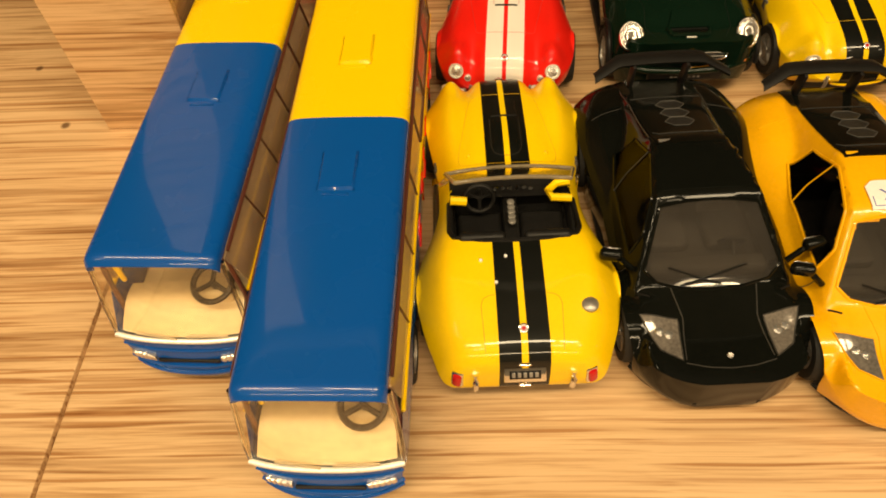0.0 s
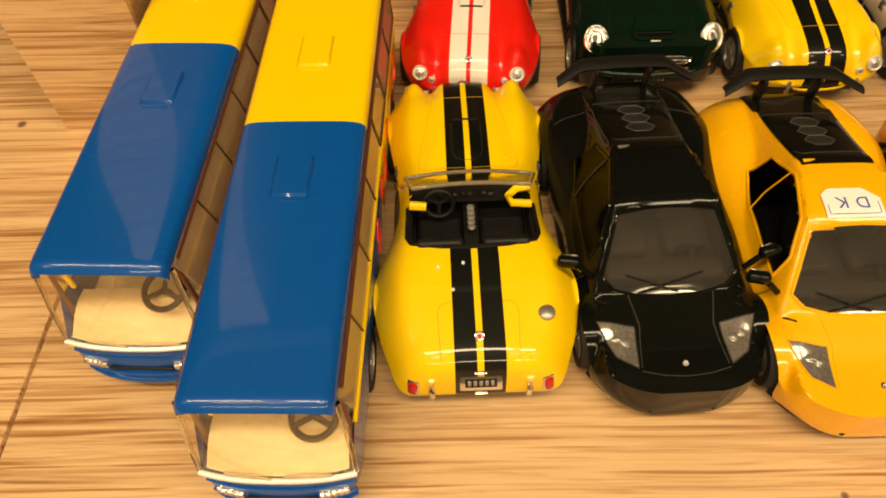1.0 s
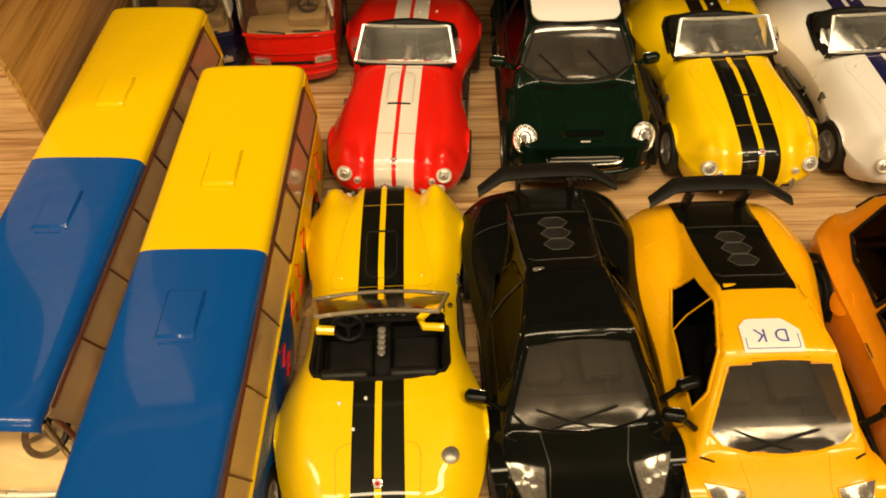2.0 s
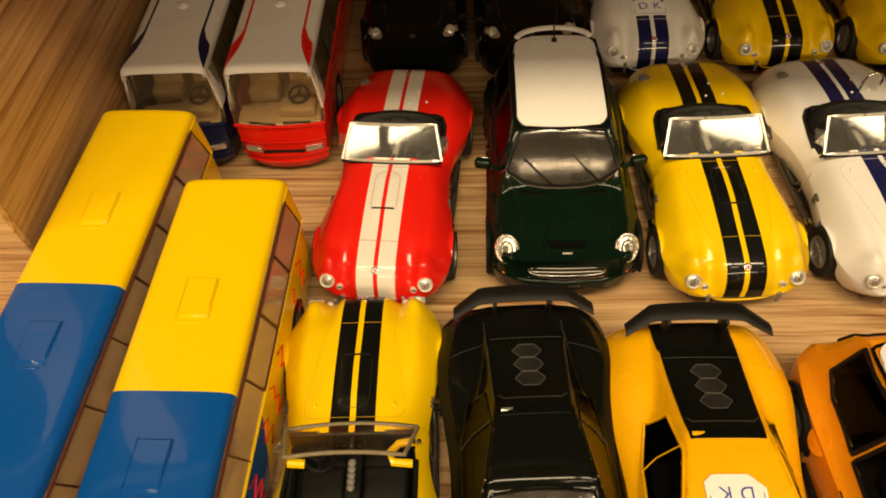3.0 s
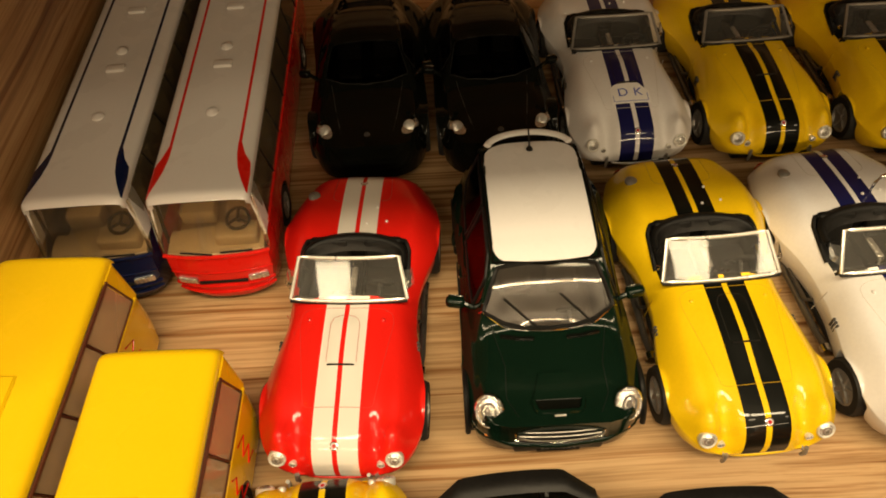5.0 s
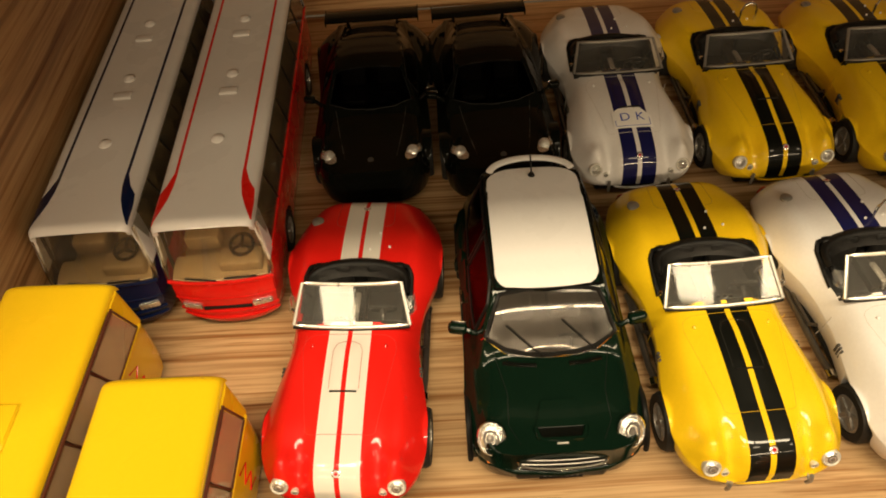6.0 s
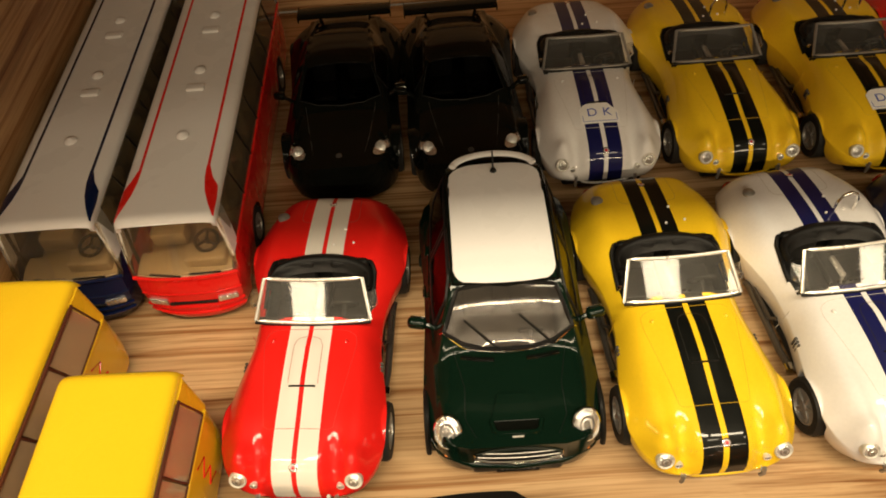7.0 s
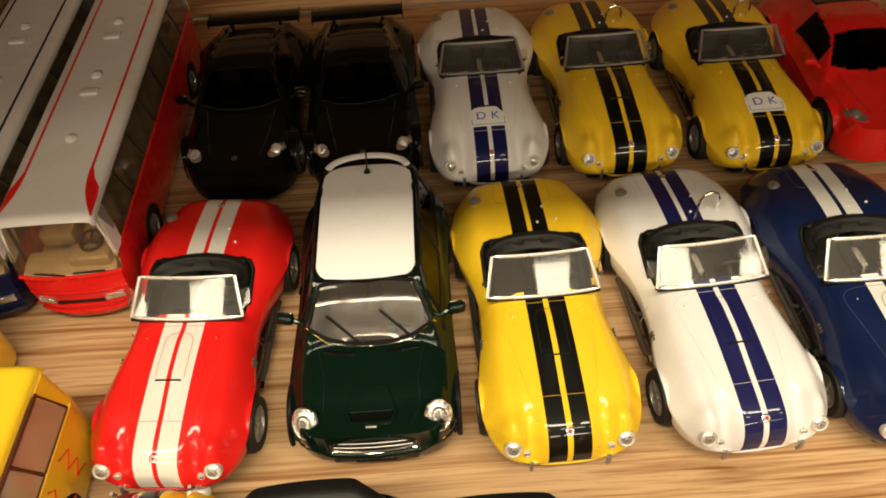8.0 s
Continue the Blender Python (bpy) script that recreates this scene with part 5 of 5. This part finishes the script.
    for z in np.linspace(sill + 0.02, 4.62, 9):
        ws.append([((half(7.6, z) - 0.02) * u, front(z, u) - 0.02, z) for u in np.linspace(-1, 1, 17)])
    see_through(part("windscreen", slab(ws, 0.05), GLASS if kind == "plain" else GLASS_DIM, car, "large clear coach windscreen"))
    part("windscreen_sill", tube([(half(7.6, sill) * u, front(sill, u) + 0.03, sill + 0.02) for u in np.linspace(-1, 1, 15)], 0.075, 8), SILVER if kind == "plain" else side_mat, car, "" if kind == "striped" else "bright strip under the windscreen")
    part("wiper", join(tube([(0.1, front(sill + 0.1, 0.1) + 0.05, sill + 0.14), (1.2, front(sill + 0.3, 0.7) + 0.05, sill + 0.2)], 0.035, 6), tube([(-1.3, front(sill + 0.1, 0.8) + 0.05, sill + 0.14), (-0.2, front(sill + 0.3, 0.1) + 0.06, sill + 0.2)], 0.035, 6)), CREAM if kind == "plain" else BLACK_PLASTIC, car)
    for sx in (-1, 1):
        edge = [((half(7.6, z) - 0.02) * sx, front(z, 1.0) - 0.02, z) for z in np.linspace(sill + 0.02, 4.6, 9)]
        see_through(part("screen_edge", tube(edge, 0.07, 8), GLASS, car, "thick clear edge of the windscreen"))
    # roof
    rows = []
    for py in list(np.linspace(B - 0.02, B + 0.5, 7)) + list(np.linspace(B + 0.9, 7.3, 22)) + list(np.linspace(7.45, 8.18, 10)):
        row = []
        end = max(0.0, (py - 7.8) / 0.38) if py > 0 else max(0.0, (-py - 7.55) / 0.42)
        wv = 1.71 - 0.03 * end ** 2
        for u in np.linspace(-1, 1, 31):
            zz = 4.98 - 0.30 * abs(u) ** 5 - 0.06 * u * u - (0.20 if py > 0 else 0.25) * end ** 3
            row.append((wv * math.sin(u * math.pi / 2) , py - (0.10 * u ** 4 if py > 7.4 else 0) * end, zz))
        rows.append(row)
    rg = slab(rows, 0.16)
    skin = Skin(rg)
    roof = part("roof", rg, roof_mat, car, "smooth glossy coach roof", 50)
    if kind == "plain":
        for hy in (1.85, -3.1):
            hatch = [[(xx, hy + yy, skin.top(xx, hy + yy).z + 0.07 * (1 if (abs(xx) < 0.43 and abs(yy) < 0.66) else 0.0)) for xx in (-0.5, -0.47, -0.42, 0, 0.42, 0.47, 0.5)] for yy in (-0.72, -0.68, -0.62, -0.3, 0, 0.3, 0.62, 0.68, 0.72)]
            part("roof_hatch", slab(hatch, 0.03), roof_mat, roof, "raised rectangular roof hatch")
            part("hatch_ridge", box((0, hy + 0.82, 4.98), (0.7, 0.07, 0.06), 0.02), roof_mat, roof)
    else:
        for k in range(3):
            hy = 4.05 - 3.85 * k
            dome = lathe([(0.24, -0.03), (0.22, 0.06), (0.13, 0.13), (0, 0.15)], skin.top(0, hy), "z", 16)
            part("roof_dome", dome, roof_mat, roof, "small round roof ventilator")
            part("roof_hatch", box((0, hy - 2.75, 5.0), (0.72, 0.4, 0.14), 0.07, 3), roof_mat, roof, "low rectangular roof vent")
        for sx in (-1, 1):
            part("roof_stripe", skin.patch([(sx * 1.15, 5.75), (sx * 1.15, -7.6)], [(sx * 1.25, 5.75), (sx * 1.25, -7.6)], 3, 60, 0.012, 0.01), side_mat, roof, "thin coloured roof stripe")
            part("stripe_flare", skin.patch([(sx * 1.14, 5.7), (sx * 1.16, 6.3), (sx * 1.25, 6.9), (sx * 1.42, 7.45), (sx * 1.62, 7.95)], [(sx * 1.26, 5.7), (sx * 1.42, 6.25), (sx * 1.62, 6.6), (sx * 1.655, 7.1), (sx * 1.655, 7.95)], 8, 20, 0.014, 0.01), side_mat, roof, "coloured flare at the roof's front corner")
            ear = slab([[(sx * 1.69, 7.15, 4.62), (sx * 1.68, 7.95, 4.6)], [(sx * 1.80, 7.25, 3.7), (sx * 1.78, 8.05, 3.7)], [(sx * 1.88, 7.45, 2.95), (sx * 1.86, 8.15, 2.95)]], 0.07)
            part("corner_panel", ear, WHITE, car, "white panel behind the windscreen corner")
    # cabin
    part("cabin_floor", box((0, 0, 2.0), (3.2, 15.2, 0.2), 0.05), CREAM, car, "cream plastic cabin floor")
    plain_kind = kind == "plain"
    reach, rise = (1.45, 0.5) if plain_kind else (1.1, 0.22)
    shelf = [[(u * (1.68 - 0.06 * f), 8.56 - reach * f - 0.2 * abs(u) ** 2.5 * (1 - f), sill + 0.08 + rise * math.sin(f * math.pi * 0.62) + 0.05 * math.sin(4 * u + 1) * f) for u in np.linspace(-1, 1, 19)] for f in np.linspace(0, 1, 9)]
    block = box((-0.85, 7.35, 2.6), (1.1, 0.7, 0.5), 0.16, 3) if plain_kind else box((-0.78, 7.85, 2.72), (1.5, 0.8, 0.5), 0.12, 3)
    part("driver_console", join(slab(shelf, 0.14), block), CREAM, car, "cream moulded dashboard", 60)
    for k in range(9):
        for sx in (-0.85, 0.85):
            if k == 0 and kind == "plain" and sx > 0:
                continue
            sy = (6.0 if kind == "plain" else 6.5) - 1.5 * k
            part("seat", join(box((sx, sy, 2.5), (1.3, 0.75, 0.7), 0.15, 2), moved(box((0, 0, 0), (1.3, 0.28, 1.5), 0.12, 2), pose(sx, sy - 0.42, 3.2, 8, 0, 0))), CREAM, car, "cream moulded coach seat")
    steering_wheel(car, (-0.92, 7.5, 3.12) if plain_kind else (-0.85, 7.55, 3.15), 0.52 if plain_kind else 0.4, -16, BLACK_PLASTIC)
    # nose trim
    for sx in (-1, 1):
        hl = [moved(box((0, 0, 0), (0.15, 0.16, 0.26), 0.04, 2), pose(sx * px, front(1.3, px / 1.86) + 0.02, 1.3, 0, 0, -sx * (8 + 6 * k))) for k, px in enumerate((0.98, 1.12, 1.26, 1.40, 1.53))]
        part("headlight", join(*hl), LAMPGLASS, low, "ribbed silver headlight strip")
        part("mudflap", box((sx * 1.5, 5.0 - r - 0.35, 0.45), (0.45, 0.06, 0.5), 0.02), BLACK_PLASTIC, car)
    part("grille", box((0, front(1.22, 0) + 0.0, 1.22), (1.75, 0.1, 0.13), 0.04), BLACK_PLASTIC, low, "dark slot grille")
    for zb, rb in ((1.62, 0.035), (1.02, 0.06), (0.72, 0.06)):
        part("bumper_line", tube([(half(7.6, zb) * u * 0.97, front(zb, u) + 0.02, zb) for u in np.linspace(-1, 1, 15)], rb, 6), lower_mat, low)
    if kind == "plain":
        part("door_mirror", box((1.42, 7.5, 3.75), (0.14, 0.12, 1.1), 0.05, 3), side_mat, car, "upright strip inside the windscreen")
    tail = []
    for z in (2.9, 3.3, 3.8, 4.3, 4.6):
        row = []
        for q in np.linspace(-1, 1, 41):
            side, w = abs(q), half(0, z) + 0.012 * (z - 2.9)
            ang = min(1.0, side / 0.7) * math.pi / 2
            yy = -7.93 + 0.03 * (z - 2.9) + 0.26 * (1 - math.cos(ang)) ** 3 + max(0.0, side - 0.7) / 0.3 * (0.22 + 0.25 * (z - 2.95))
            row.append((math.copysign(w * math.sin(ang) ** 0.55, q), yy, z))
        tail.append(row)
    part("rear_wall", slab(tail, 0.07), side_mat if kind == "plain" else WHITE, car, "solid rounded rear corner", 60)
    if kind == "plain":
        # scribbled red lines on the flank
        rnd = random.Random(5)
        for sx in (-1, 1):
            for yy in (-6.4, -5.2, -2.8, -1.6, -0.4, 1.2):
                pts, zz = [], 1.1
                for k in range(6):
                    pts.append((sx * (half(yy, zz) + 0.01), yy + (0.35 if k % 2 else -0.1) + rnd.uniform(-0.15, 0.15), zz))
                    zz += 0.3
                part("flank_scribble", tube(pts, 0.03, 5), RED_PAINT, low, "scribbled red line")
    return car


# ---- the collection ----
SEAM_Y = surface("seam_yellow", (0.60, 0.36, 0.004), 0.4)
SEAM_R = surface("seam_red", (0.46, 0.03, 0.02), 0.4)
SEAM_W = surface("seam_white", (0.56, 0.53, 0.49), 0.4)
SEAM_N = surface("seam_navy", (0.06, 0.07, 0.11), 0.4)
RED_PAINT = surface("red_lacquer", RED, 0.26, coat=0.7, vary=0.05)
P_YEL = striped("yellow_black_stripes", YELLOW, BLACKP)
P_RED = striped("red_white_stripes", RED, (0.72, 0.68, 0.62), 0.075, 0.68)
P_WHI = striped("white_navy_stripes", WHITEP, NAVY)
P_NAV = striped("navy_white_stripes", (0.005, 0.012, 0.055), (0.72, 0.70, 0.66))
L_YEL = surface("yellow_lacquer", YELLOW, 0.28, coat=0.7, vary=0.05)
L_AMB = surface("amber_yellow_lacquer", ORANGE_Y, 0.27, coat=0.7, vary=0.05)
L_ORG = surface("orange_lacquer", (0.85, 0.30, 0.008), 0.27, coat=0.7, vary=0.05)
L_NAV = surface("navy_lacquer", (0.005, 0.012, 0.055), 0.22, coat=0.8, vary=0.08)
L_GRN = surface("green_lacquer", GREEN, 0.12, coat=0.3, vary=0.12, spec=0.35)
BUS_ROOF = two_tone("blue_yellow_roof", BLUE, YELLOW, -0.15)
BUS_SIDE = two_tone("blue_yellow_side", BLUE, YELLOW, 1.2, 0.6)
BUS_RED, BUS_NAVY = RED_PAINT, L_NAV
SILL_YEL = L_YEL

coach(-6.87, 14.95, 177.9, "blue and yellow toy coach with clear windows beside the upright", BUS_ROOF, BUS_SIDE, SILL_YEL, "plain", BROWN_EDGE)
coach(-2.74, 11.45, 179.0, "blue and yellow toy coach with red scribbles on its flank", BUS_ROOF, BUS_SIDE, SILL_YEL, "plain", BROWN_EDGE)
coach(-6.83, 33.15, 180.8, "white-roofed toy coach with blue stripes, under the shelf", WHITE, BUS_NAVY, L_NAV, "striped", BLACK_PLASTIC)
coach(-2.68, 33.05, 180.7, "white-roofed toy coach with red stripes and red body", WHITE, BUS_RED, RED_PAINT, "striped", BLACK_PLASTIC)
roadster(1.8, 11.1, 1.6, P_YEL, L_YEL, "yellow toy roadster with black stripes, parked tail outward", flags="loops", stripe=SEAM_Y)
roadster(2.24, 22.5, 176.3, P_RED, RED_PAINT, "red toy roadster with twin white stripes", flags="wing", stripe=SEAM_R)
roadster(14.22, 22.5, 181.9, P_YEL, L_YEL, "yellow toy roadster with black stripes on pale wood", stripe=SEAM_Y)
roadster(19.9, 22.5, 184.0, P_WHI, WHITE, "white toy roadster with navy stripes and a chrome hoop", hoop=True, flags="wing", stripe=SEAM_W)
roadster(25.5, 22.3, 182, P_NAV, L_NAV, "dark blue toy roadster with white stripes", stripe=SEAM_N)
roadster(13.2, 34.75, 180.2, P_WHI, WHITE, "white toy roadster with navy stripes and a paper label", tag=(0.0, 3.35), stripe=SEAM_W, flags="dim")
roadster(18.8, 34.7, 181.3, P_YEL, L_YEL, "yellow toy roadster with black stripes and chrome hoop", hoop=True, stripe=SEAM_Y, flags="dim")
roadster(24.75, 34.5, 180.6, P_YEL, L_YEL, "yellow toy roadster with hoop and a paper label", hoop=True, tag=(0.0, 3.35), stripe=SEAM_Y, flags="dim")
wedge(7.02, 10.45, 182.5, "glossy black toy supercar with a rear wing", BLACK_LACQUER, BLACK_LACQUER, BLACK_LACQUER)
wedge(12.0, 9.75, 180.3, "amber-yellow toy supercar with black engine cover and label", L_AMB, L_AMB, BLACK_LACQUER, tag=True, pale=True)
hatchback(8.46, 22.75, 180.0, "dark green toy hatchback with a white roof", L_GRN, L_GRN, WHITE)
hatchback(17.75, 9.2, 181.5, "orange toy hatchback with white roof and dark windows", L_ORG, L_ORG, WHITE, lip_on=False)
sports_coupe(2.46, 35.1, 180.9, "black toy sports car with a flat rear wing", BLACK_LACQUER, BLACK_LACQUER, True, LAMPGLASS)
sports_coupe(7.7, 34.95, 182.4, "second black toy sports car with a rear wing", BLACK_LACQUER, BLACK_LACQUER, True, LAMPGLASS)
sports_coupe(30.2, 34.9, 181, "red toy sports car with blackened windows", RED_PAINT, RED_PAINT, False, SMOKE)
